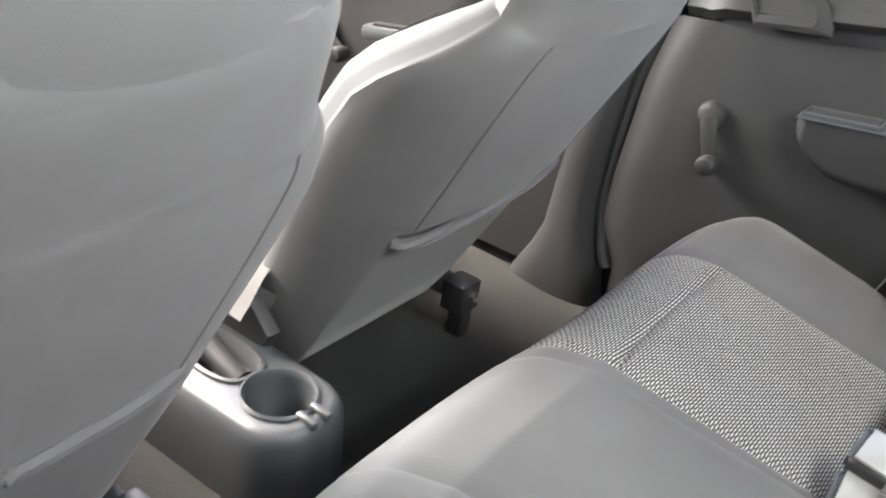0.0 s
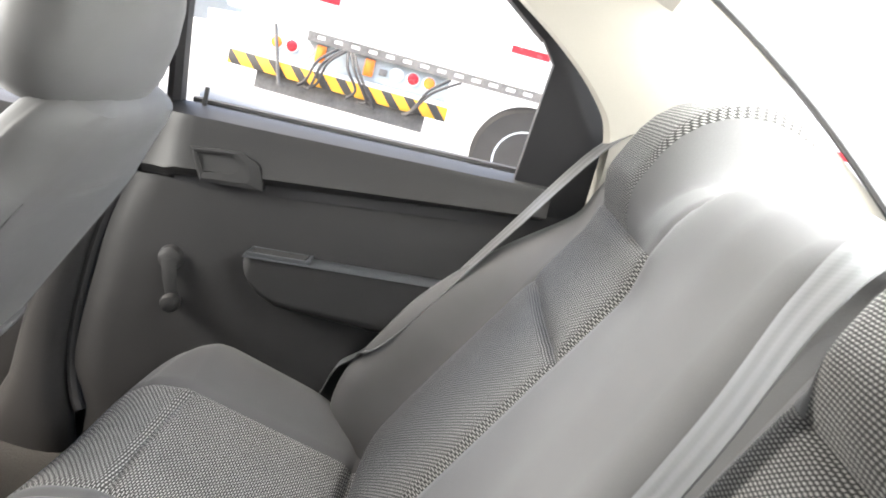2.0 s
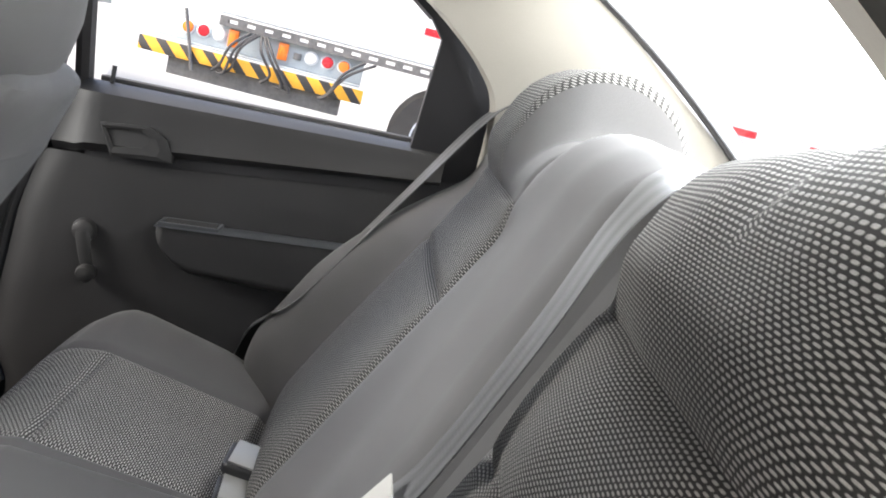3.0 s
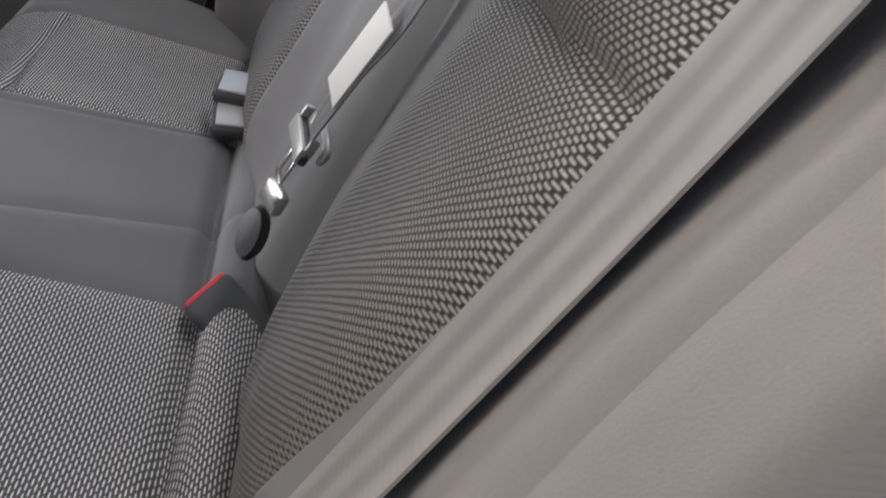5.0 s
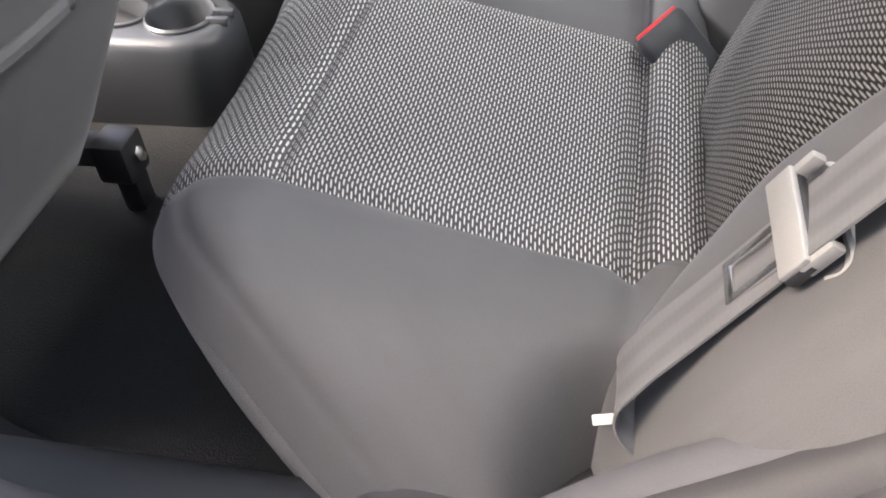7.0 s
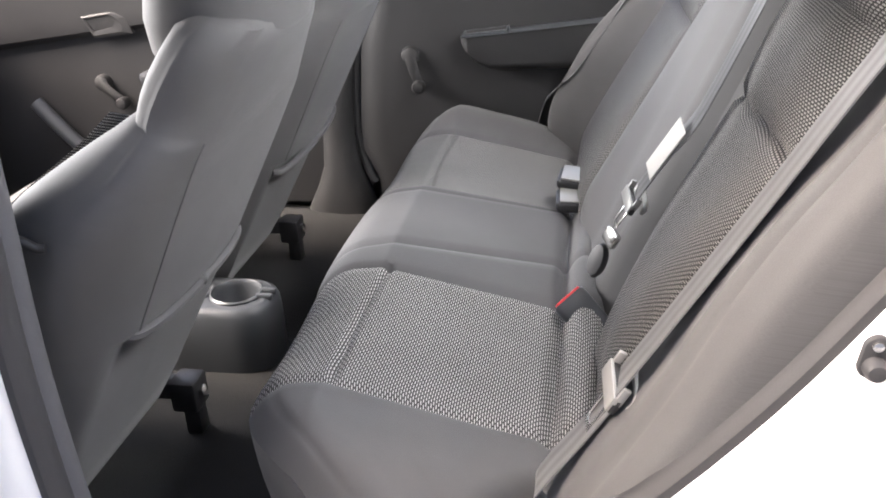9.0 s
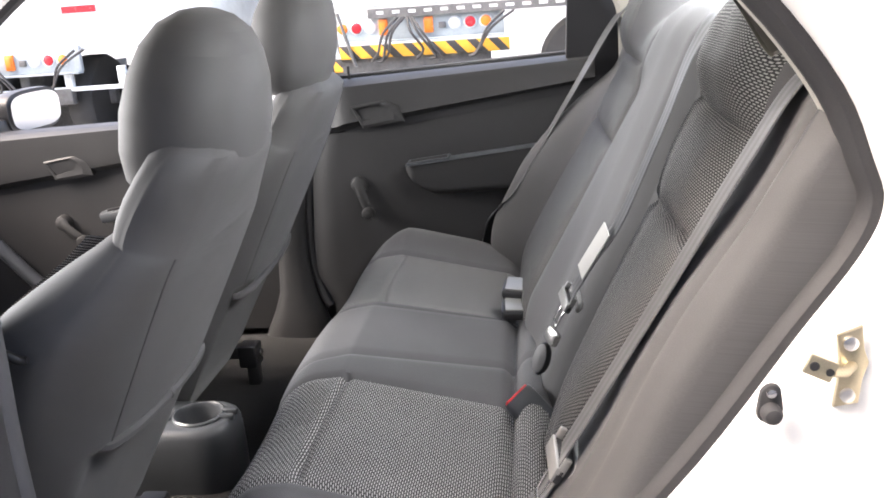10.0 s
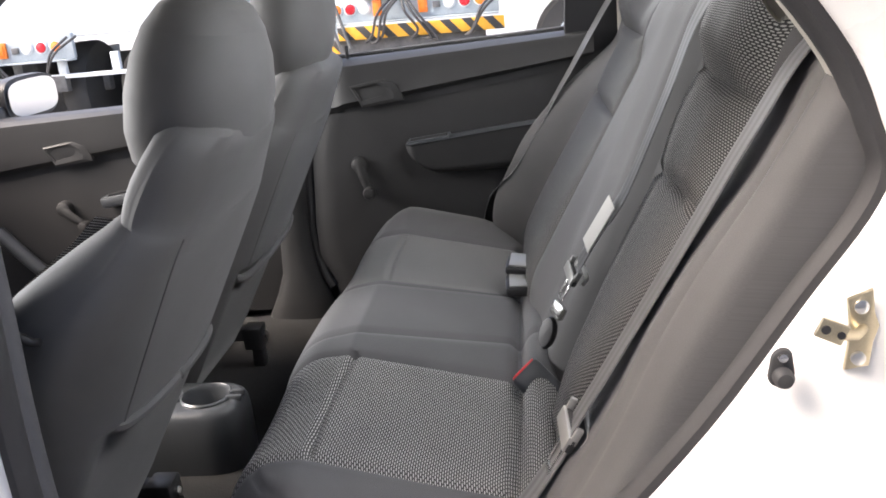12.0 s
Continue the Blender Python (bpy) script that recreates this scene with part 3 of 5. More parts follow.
def top_height(y):
    base = (1.098 if y < -0.4 else 1.086) - 0.02 * smooth(0.655, 0.68, abs(y))
    if B_LEFT_IN < y < B_RIGHT_IN:
        base += 0.022 * smooth(B_GAP - 0.03, B_GAP + 0.05, y) * smooth(B_RIGHT_IN, B_RIGHT_IN - 0.05, y) - 0.02 * (1 - smooth(B_GAP - 0.02, B_GAP + 0.02, y))
    return base + (0.048 if y < 0 else 0.060) * hump_at(y)


def back_at(y, s):
    """Front of the backrest: s in metres up along it, and over the top past its crown."""
    a = abs(y)
    lx, lz = 0.392, 0.920
    top = (top_height(y) - 0.50) / lz
    out = stand_at(y) * (1 - 0.50 * smooth(0.40, 0.56, s) * smooth(0.45, 0.56, a))
    if y < 0:
        out *= 1 - 0.9 * (1 - smooth(0.0, 0.17, s)) * smooth(0.22, 0.42, a) * (1 - smooth(0.57, 0.61, a))
    out += 0.10 * (0.40 - s) * smooth(0.02, 0.15, y) * smooth(-0.02, 0.12, s) * (1 - smooth(0.50, 0.56, s))
    out += 0.026 * hump_at(y) * smooth(0.545, 0.60, s)
    mid, half = ((B_LEFT_IN + B_LEFT_OUT) / 2, (B_LEFT_IN - B_LEFT_OUT) / 2) if y < 0 else ((B_RIGHT_IN + B_RIGHT_OUT) / 2, (B_RIGHT_OUT - B_RIGHT_IN) / 2)
    u = (y - mid) / half
    seam = 0.425 - 0.018 * u if y < 0 else 0.408
    head = 0.560 - 0.010 * (1 - u * u)
    if abs(u) < 1:
        out += 0.014 * (1 - u ** 6) * math.sin(math.pi * min(1, max(0, s / seam)) ** 0.8) + 0.008 * (1 - u ** 6) * math.sin(math.pi * min(1, max(0, (s - seam) / (head - seam))))
        for c in (seam, head):
            out -= 0.008 * math.exp(-((s - c) / 0.006) ** 2) * (1 - smooth(0.88, 1.0, u))
    for c, w, dip in ((B_LEFT_IN, 0.006, 0.005), (B_GAP, 0.006, 0.005), (B_RIGHT_IN, 0.006, 0.008), (B_LEFT_OUT, 0.005, 0.006), (B_RIGHT_OUT, 0.005, 0.006)):
        out -= dip * math.exp(-((y - c) / w) ** 2)
    if y < 0:
        out += 0.006 * smooth(0.628, 0.645, a) * smooth(0.15, 0.30, s) * (1 - smooth(0.52, 0.60, s))
    out -= 0.0035 * math.exp(-((a - 0.650) / 0.003) ** 2)
    r, x0 = 0.055, 0.2515
    if s <= top - r:
        x, z = x0 + lx * s, 0.50 + lz * s
        nx, nz = -lz, lx
    else:
        a0 = (s - (top - r)) / r
        ang = min(a0, 2.4)
        x1, z1 = x0 + lx * (top - r), 0.50 + lz * (top - r)
        cx, cz = x1 + lz * r, z1 - lx * r
        nx, nz = -lz * math.cos(ang) + lx * math.sin(ang), lx * math.cos(ang) + lz * math.sin(ang)
        x, z = cx + nx * r, cz + nz * r
        if a0 > 2.4:
            x, z = x + 0.02 * (a0 - 2.4), z - r * (a0 - 2.4)
    edge = smooth(0.515, 0.60, a) if y > 0 else smooth(0.565, 0.63, a)
    if y < 0:
        out += edge * (0.016 * (1 - smooth(0.30, 0.52, s)) + 0.022 * (1 - smooth(0.08, 0.30, s)) * smooth(-0.06, 0.03, s))
    else:
        out += edge * 0.080 * (1 - smooth(0.22, 0.58, s)) * smooth(-0.10, 0.05, s)
    if a > 0.655:
        x += 0.018 * (min(a, 0.68) - 0.655) ** 2 / 0.000625 + 6.0 * max(0.0, a - 0.68)
    inner, outer = (-B_LEFT_IN, -B_LEFT_OUT) if y < 0 else (B_RIGHT_IN, B_RIGHT_OUT)
    wide = smooth(inner, outer, a) * (1 - smooth(outer, 0.66, a))
    y -= math.copysign((0.13 if y < 0 else 0.02) * (1 - smooth(0.05, 0.50, s)) * wide, y)
    y = max(-0.676, min(0.675, y))
    return (x + nx * out, y, z + nz * out)


def back_sheet(name, ys, ss, mat, parent, label=""):
    return part(name, sheet(back_at, ys, ss, true_y=True), mat, parent, label)


def build_backrest():
    back = thing("rear_seat_back", "dark grey cloth rear seat back with woven panels", "car seat", (0.4, 0, 0.5))
    lower, middle, head = span(0.0, 0.43, 0.0105), span(0.43, 0.552, 0.0085), span(0.552, 0.94, 0.0125)
    every = span(0.0, 0.94, 0.0125)
    for inner, outer, edge in ((B_LEFT_IN, B_LEFT_OUT, -0.678), (B_RIGHT_IN, B_RIGHT_OUT, 0.678)):
        sgn = 1 if outer > 0 else -1
        ys = span(inner, outer, 0.0125)
        # backrest panels take the copy of the cloth with shade in its colour
        back_sheet("lower_panel", ys, lower, WOVEN_SHADED, back, "dark woven cloth with pale dashes")
        back_sheet("shoulder_panel", ys, middle, WOVEN_SHADED, back, "dark woven cloth with pale dashes")
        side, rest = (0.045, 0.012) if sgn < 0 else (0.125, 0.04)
        back_sheet("head_panel", span(inner + sgn * side, outer - sgn * rest, 0.0125), head, WOVEN_SHADED, back, "dark woven cloth with pale dashes")
        back_sheet("head_side", span(inner, inner + sgn * side, 0.009), head, CLOTH, back)
        back_sheet("head_side", span(outer - sgn * rest, outer, 0.006), head, CLOTH, back)
        back_sheet("side_bolster", span(outer, sgn * 0.635, 0.006) + span(sgn * 0.635, sgn * 0.665, 0.0025)[1:] + span(sgn * 0.665, edge, 0.005)[1:] + [sgn * 0.684, sgn * 0.698], span(-0.05, 0.0, 0.0125)[:-1] + every, CLOTH, back)
    back_sheet("centre_panel", span(B_GAP, B_RIGHT_IN, 0.0125), every, CLOTH, back, "plain grey cloth")
    back_sheet("belt_channel", span(B_LEFT_IN, B_GAP, 0.0125), every, CLOTH, back)


# ---- belts and buckles ----
def belt_plate(bm, c, along, face, w, h, t):
    """A rounded rectangular plate at c: along its length, face its normal."""
    a, f = Vector(along).normalized(), Vector(face).normalized()
    f = (f - a * f.dot(a)).normalized()
    s = a.cross(f)
    turn = Matrix((s, a, f)).transposed()
    return box(bm, c, (w, h, t), min(w, h, t) * 0.3, turn)


def build_tongue(belt, c, along, face, size=1.0):
    """A latch tongue: grey moulded head with a slot bar, steel blade with its hole."""
    a, f = Vector(along).normalized(), Vector(face).normalized()
    f = (f - a * f.dot(a)).normalized()
    s = a.cross(f)
    c = Vector(c)
    at = lambda u, v, d: c + s * u + a * v + f * d  # noqa: E731
    head = bmesh.new()
    for u0, u1, v0, v1 in ((-0.029, 0.029, -0.014, 0.004),):
        belt_plate(head, at((u0 + u1) / 2 * size, (v0 + v1) / 2 * size, 0.002), a, f, (u1 - u0) * size, (v1 - v0) * size, 0.008)
    tongue = part("tongue", head, BLACK_PLASTIC, belt, "black moulded latch head")
    blade = bmesh.new()
    for u, v, w, h in ((-0.0105, -0.034, 0.005, 0.040), (0.0105, -0.034, 0.005, 0.040), (0, -0.052, 0.026, 0.006)):
        belt_plate(blade, at(u * size, v * size, 0.0), a, f, w * size, h * size, 0.0028)
    part("blade", blade, CHROME, tongue, "bright steel blade")
    bar = bmesh.new()
    belt_plate(bar, at(0, -0.0045 * size, 0.0065), a, f, 0.057 * size, 0.017 * size, 0.004)
    for u in (-0.0265, 0.0265):
        belt_plate(bar, at(u * size, 0.006 * size, 0.002), a, f, 0.005 * size, 0.020 * size, 0.008)
    ring = bmesh.new()
    loop = [(-0.028, -0.002), (-0.031, 0.006), (-0.028, 0.011), (-0.016, 0.013), (0.016, 0.013), (0.028, 0.011), (0.031, 0.006), (0.028, -0.002)]
    tube(ring, curve([at(u * size, v * size, -0.0095) for u, v in loop], 4), 0.0034, 8)
    part("slot_ring", ring, SATIN, tongue, "satin silver ring round the webbing")
    part("plate", bar, SATIN, tongue, "satin silver face plate")


def build_belts():
    left = thing("seat_belt", "grey ribbed seat belt over the near outer bolster", "seat belt", (0.2, -0.6, 0.5), "rear seat belts")
    line = curve([(0.66, -0.630, 1.050), (0.59, -0.624, 1.088), (0.525, -0.618, 1.098), (0.476, -0.612, 1.072), (0.432, -0.608, 1.002), (0.377, -0.601, 0.902), (0.321, -0.593, 0.802), (0.273, -0.586, 0.717)], 8)
    part("webbing", ribbon(line, lambda t: (0.07, 1, -0.05)), WEBBING, left)
    line = curve([(0.270, -0.580, 0.700), (0.240, -0.583, 0.655), (0.214, -0.590, 0.622), (0.202, -0.596, 0.600), (0.212, -0.602, 0.580), (0.250, -0.608, 0.555)], 8)
    part("lower_webbing", ribbon(line, lambda t: (0.0, 1, 0.0), 0.042), WEBBING, left)
    build_tongue(left, (0.274, -0.583, 0.715), (0.48, -0.06, 0.87), (-0.87, -0.09, 0.48), 1.0)
    bm = bmesh.new()
    box(bm, (0.205, -0.630, 0.545), (0.022, 0.010, 0.030), 0.003)
    turned(bm, [(0.011, 0), (0.011, 0.008), (0.006, 0.010)], Matrix.Translation((0.205, -0.635, 0.552)) @ Matrix.Rotation(radians(90), 4, "X"), 6)
    part("anchor", bm, CHROME, left, "bright bolted steel anchor")
    bm = bmesh.new()
    box(bm, (0.196, -0.603, 0.580), (0.012, 0.002, 0.006), 0.0008, Matrix.Rotation(radians(-50), 3, "X") @ Matrix.Rotation(radians(-12), 3, "Y"))
    part("cloth_tag", bm, PAPER, left, "white sewn cloth tag")
    centre = thing("seat_belt", "grey centre seat belt with a paper label", "seat belt", (0.3, -0.17, 0.6), "rear seat belts")
    line = curve([(0.64, -0.140, 1.060), (0.57, -0.142, 1.095), (0.510, -0.148, 1.108), (0.468, -0.170, 1.068), (0.424, -0.197, 0.975), (0.370, -0.205, 0.855), (0.336, -0.193, 0.800), (0.303, -0.175, 0.740)], 8)
    part("webbing", ribbon(line, lambda t: (0.10, 0.95, 0.22)), WEBBING, centre)
    bm = bmesh.new()
    belt_plate(bm, (0.332, -0.199, 0.806), (0.46, -0.25, 0.85), (-0.86, -0.25, 0.40), 0.034, 0.078, 0.002)
    part("label_tag", bm, PAPER, centre, "white printed paper label")
    build_tongue(centre, (0.298, -0.172, 0.729), (0.46, -0.15, 0.85), (-0.85, -0.20, 0.45), 0.85)
    bm = bmesh.new()
    belt_plate(bm, (0.273, -0.147, 0.662), (0.40, -0.15, 0.88), (-0.7, -0.5, 0.45), 0.028, 0.022, 0.012)
    part("buckle_clip", bm, CHROME, centre, "bright steel clip")
    bm = bmesh.new()
    turned(bm, [(0.004, -0.007), (0.020, -0.006), (0.023, 0.0), (0.020, 0.006), (0.004, 0.007)], Matrix.Translation((0.256, -0.150, 0.628)) @ Vector((-0.6, -0.6, 0.4)).to_track_quat("Z", "Y").to_matrix().to_4x4() @ Matrix.Diagonal((0.62, 1.10, 1, 1)), 20)
    part("buckle_body", bm, BLACK_PLASTIC, centre, "black buckle body")
    right = thing("seat_belt", "grey seat belt before the far outer bolster", "seat belt", (0.13, 0.68, 0.6), "rear seat belts")
    line = curve([(0.58, 0.63, 1.06), (0.51, 0.628, 1.105), (0.448, 0.622, 1.092), (0.333, 0.605, 0.918), (0.212, 0.588, 0.730), (0.172, 0.605, 0.683), (0.138, 0.640, 0.635), (0.120, 0.668, 0.580)], 8)
    part("webbing", ribbon(line, lambda t: (0.40 - 0.3 * t, -0.80, 0.15 + 0.25 * t)), WEBBING, right)
    bm = bmesh.new()
    turned(bm, [(0.006, 0.0), (0.006, 0.002), (0.003, 0.0035)], Matrix.Translation((0.213, 0.582, 0.730)) @ Vector((-0.3, -0.9, 0.3)).to_track_quat("Z", "Y").to_matrix().to_4x4(), 12)
    part("stop_button", bm, PAPER, right, "pale plastic stop button")


def build_buckle(c, along, face, label, red):
    """A receiver: flattened black body, tapering stalk and a red release key at the mouth."""
    b = thing("belt_buckle", label, "belt buckle", c, "belt buckles")
    c, a, f = Vector(c), Vector(along).normalized(), Vector(face).normalized()
    f = (f - a * f.dot(a)).normalized()
    s = a.cross(f)
    rings = []
    for v, w, t in ((-0.06, 0.012, 0.006), (-0.045, 0.018, 0.009), (-0.02, 0.024, 0.011), (0.02, 0.026, 0.012), (0.034, 0.026, 0.012), (0.038, 0.024, 0.010)):
        rings.append(superring(c + a * v, s, f, w, t, 20, 4))
    part("body", loft(rings), GREY_PLASTIC if red else BLACK_PLASTIC, b)
    bm = bmesh.new()
    belt_plate(bm, c + a * 0.0385 + f * 0.001, a, f, 0.042, 0.006, 0.014)
    part("release_key", bm, RED_PLASTIC if red else GREY_PLASTIC, b, "red press key" if red else "worn grey press key")
    if not red:
        bm = bmesh.new()
        belt_plate(bm, c + a * 0.004 + f * 0.0125, a, f, 0.044, 0.062, 0.004)
        part("top_plate", bm, SATIN, b, "pale grey top face")


def build_buckles():
    build_buckle((0.243, -0.171, 0.548), (-0.69, 0.36, 0.61), (0.19, -0.71, 0.64), "grey seat belt buckle with a red release key", True)
    build_buckle((0.226, 0.226, 0.604), (-1, 0.10, 0.10), (0.1, -0.25, 1.0), "black seat belt buckle tucked beside the seat back", False)
    build_buckle((0.224, 0.192, 0.578), (-1, -0.05, 0.05), (0.1, -0.25, 1.0), "black seat belt buckle tucked beside the seat back", False)


# ---- front seats ----
def seat_ring(at, rear, wide, bulge, deep, tuck, front=0.045):
    """A cross-section of a backrest: crowned rear face, sides slanting out to a soft bulge, rounded front."""
    half = [(rear * k / 5, 0.010 * (k / 5) ** 2) for k in range(6)]
    a0 = radians(24)
    for k in range(1, 10):
        a = a0 + (math.pi / 2 - a0) * k / 9
        half.append((rear + (wide - rear) * (math.sin(a) - math.sin(a0)) / (1 - math.sin(a0)), 0.010 + (bulge - 0.010) * (1 - math.cos(a) / math.cos(a0))))
    stop = max(bulge + 0.006, deep - front)
    half += [(wide - 0.004 * k / 3, bulge + (stop - bulge) * k / 3) for k in (1, 2, 3)]
    half += [(wide - 0.004 - front * (1 - math.cos(a)), stop + (deep - stop) * math.sin(a)) for a in span(math.pi / 10, math.pi / 2, math.pi / 10)]
    half += [((wide - 0.004 - front) * (1 - k / 4), deep - 0.012 * k / 4) for k in range(1, 5)]
    half = [(u, max(v, tuck)) for u, v in half]
    return [at(u, v) for u, v in half] + [at(-u, v) for u, v in half[-2:0:-1]]


def build_front_seat(yc, dx, lift, hem, slant, words):
    seat = thing("front_seat", words, "car seat", (-0.5 + dx, yc, 0.34), "front seats")
    # backrest: sections up along its lean, with the shoulder seam and the narrower neck
    LX, LZ, DX, DZ = -0.297 + dx, 0.549, 0.461, 0.887

    def section(s, rear, wide, bulge, deep, tuck):
        reach = smooth(0.40, 0.22, s)
        bulge += (0.022 + slant * 0.040) * reach
        return seat_ring(lambda u, v: (LX + DX * s - DZ * v, yc + u, LZ + DZ * s + DX * v), rear, wide - 0.016 * slant * reach, bulge, deep, tuck)
    # height, half width of the rear face, half width at the bulge, depth of the bulge, whole depth, set-back of the rear face
    lean = [(-0.230, 0.115, 0.180, 0.060, 0.120, 0.050), (-0.205, 0.122, 0.192, 0.060, 0.134, 0.032), (-0.13, 0.127, 0.204, 0.060, 0.144, 0.026), (-0.06, 0.130, 0.214, 0.060, 0.150, 0.024), (0.0, 0.136, 0.226, 0.060, 0.156, 0.023),
            (0.06, 0.140, 0.236, 0.060, 0.160, 0.022), (hem - 0.012, 0.142, 0.240, 0.060, 0.162, 0.021), (hem - 0.004, 0.143, 0.241, 0.060, 0.162, 0.010), (hem, 0.143, 0.242, 0.060, 0.162, 0.001),
            (hem + 0.006, 0.143, 0.242, 0.060, 0.162, 0.0), (0.20, 0.146, 0.246, 0.059, 0.164, 0.0), (0.25, 0.149, 0.247, 0.058, 0.158, 0.0), (0.29, 0.151, 0.245, 0.057, 0.142, 0.0),
            (0.315, 0.152, 0.238, 0.056, 0.128, 0.0), (0.338, 0.152, 0.226, 0.055, 0.115, 0.0), (0.358, 0.151, 0.215, 0.054, 0.103, 0.0), (0.375, 0.150, 0.205, 0.053, 0.092, 0.0),
            (0.388, 0.147, 0.194, 0.052, 0.085, 0.0), (0.394, 0.144, 0.189, 0.052, 0.081, 0.001), (0.397, 0.141, 0.184, 0.052, 0.078, 0.002), (0.401, 0.139, 0.182, 0.055, 0.080, 0.0),
            (0.415, 0.132, 0.176, 0.058, 0.084, 0.0), (0.435, 0.122, 0.172, 0.058, 0.085, 0.0), (0.460, 0.110, 0.166, 0.056, 0.083, 0.0), (0.485, 0.100, 0.156, 0.053, 0.080, 0.003),
            (0.503, 0.084, 0.132, 0.050, 0.074, 0.012), (0.512, 0.060, 0.090, 0.046, 0.064, 0.028)]
    back = part("backrest", loft([section(*row) for row in lean]), CLOTH, seat)
    # woven facing on the sitting side
    def face(u, v):
        dish = 0.02 * (1 - u * u) - 0.016 * smooth(0.86, 1.0, abs(u))
        deep = 0.160 - dish - 0.072 * smooth(0.20, 0.40, v)
        w = 0.176 - 0.05 * smooth(0.3, 0.44, v)
        return (LX + DX * v - DZ * deep, yc + u * w, LZ + DZ * v + DX * deep)
    part("front_panel", sheet(face, span(-1, 1, 0.08), span(0.04, 0.38, 0.03)), WOVEN, back, "dark woven cloth with pale dashes")
    # headrest: a rounded cushion on two rods
    rings = []
    for h, w, d in ((0.0, 0.088, 0.034), (0.006, 0.112, 0.048), (0.022, 0.134, 0.062), (0.055, 0.145, 0.070), (0.095, 0.146, 0.071), (0.135, 0.136, 0.066), (0.168, 0.116, 0.057), (0.192, 0.088, 0.044), (0.207, 0.050, 0.026), (0.212, 0.020, 0.010)):
        x, z = -0.152 + dx + 0.20 * h, 0.952 + lift + 0.97 * h
        rings.append(superring((x, yc + (0.014 if yc < 0 else -0.028), z), (0, 1, 0), (-0.97, 0, 0.20), w, d, 36, 2.4))
    head = part("headrest", loft(rings), CLOTH, seat)
    for dy in (-0.055, 0.055):
        bm = bmesh.new()
        tube(bm, [Vector((-0.175 + dx, yc + dy, 0.92)), Vector((-0.155 + dx, yc + dy, 0.98 + lift))], 0.006, 10)
        part("rod", bm, CHROME, head)
    # sitting cushion
    def sit(u, v):
        edge = abs(u) ** 4
        x = -0.42 + dx - 0.48 * v
        return (x, yc + u * 0.245, 0.545 + 0.015 * v - 0.05 * edge + 0.03 * math.exp(-((abs(u) - 0.8) / 0.12) ** 2) - 0.06 * smooth(0.9, 1.0, v))
    part("sitting_panel", sheet(sit, span(-0.75, 0.75, 0.1), span(0, 1, 0.08)), WOVEN, seat, "dark woven cloth with pale dashes")
    for sgn in (-1, 1):
        part("side_bolster", sheet(sit, [sgn * u for u in span(0.75, 1.0, 0.05)], span(0, 1, 0.08)), CLOTH, seat)
    rings = [superring((-0.66 + dx, yc, z), (1, 0, 0), (0, 1, 0), 0.27 - 0.02 * k, 0.235 - 0.01 * k, 28, 5) for k, z in enumerate((0.515, 0.48, 0.45, 0.42))]
    part("base", loft(rings), CLOTH, seat)
    # sewn edges between the rear face and the sides
    for sgn in (-1, 1):
        bm = bmesh.new()
        tube(bm, curve([(LX + DX * row[0] - DZ * 0.0105, yc + sgn * row[1], LZ + DZ * row[0] + DX * 0.0105) for row in lean if hem <= row[0] < 0.395][::2], 4), 0.0017, 6)
        part("sewn_edge", bm, CLOTH, back)
    # rolled hem below the rear face
    bm = bmesh.new()
    tilt = 0.15 * slant
    rim = [(-0.154, 0.022), (-0.142, 0.011), (-0.10, 0.003), (-0.05, 0.0), (0, -0.001), (0.05, 0.0), (0.10, 0.003), (0.142, 0.011), (0.154, 0.022)]
    tube(bm, curve([(LX + DX * (hem - 0.006 + tilt * u) - DZ * v, yc + u, LZ + DZ * (hem - 0.006 + tilt * u) + DX * v) for u, v in rim], 6), 0.0075, 8)
    part("hem_roll", bm, CLOTH, seat)
    # recliner covers, runners and floor brackets
    for sgn in (-1, 1):
        bm = bmesh.new()
        out = [(-0.40, 0.47), (-0.42, 0.42), (-0.48, 0.38), (-0.70, 0.38), (-0.76, 0.42), (-0.72, 0.48), (-0.60, 0.53), (-0.46, 0.53)]
        prism(bm, out, lambda a, b, d: (a + dx, yc + sgn * (0.196 + d), b), 0.022, 0.008)
        part("recliner_cover", bm, DOOR_PLASTIC, seat, "dark plastic hinge cover")
        bm = bmesh.new()
        box(bm, (-0.63 + dx, yc + sgn * 0.185, 0.385), (0.48, 0.035, 0.030), 0.004)
        part("runner", bm, BLACK_PLASTIC, seat, "black steel seat runner")
        bm = bmesh.new()
        box(bm, (-0.385 + dx, yc + sgn * 0.19, 0.375), (0.045, 0.050, 0.055), 0.006)
        box(bm, (-0.380 + dx, yc + sgn * 0.19, 0.325), (0.028, 0.030, 0.05), 0.004)
        bracket = part("bracket", bm, BLACK_PLASTIC, seat)
        bm = bmesh.new()
        turned(bm, [(0.010, 0), (0.010, 0.006), (0.006, 0.008)], Matrix.Translation((-0.361 + dx, yc + sgn * 0.19, 0.378)) @ Matrix.Rotation(radians(70), 4, "Y"), 6)
        part("bolt", bm, CHROME, bracket, "bright steel bolt")
    return seat


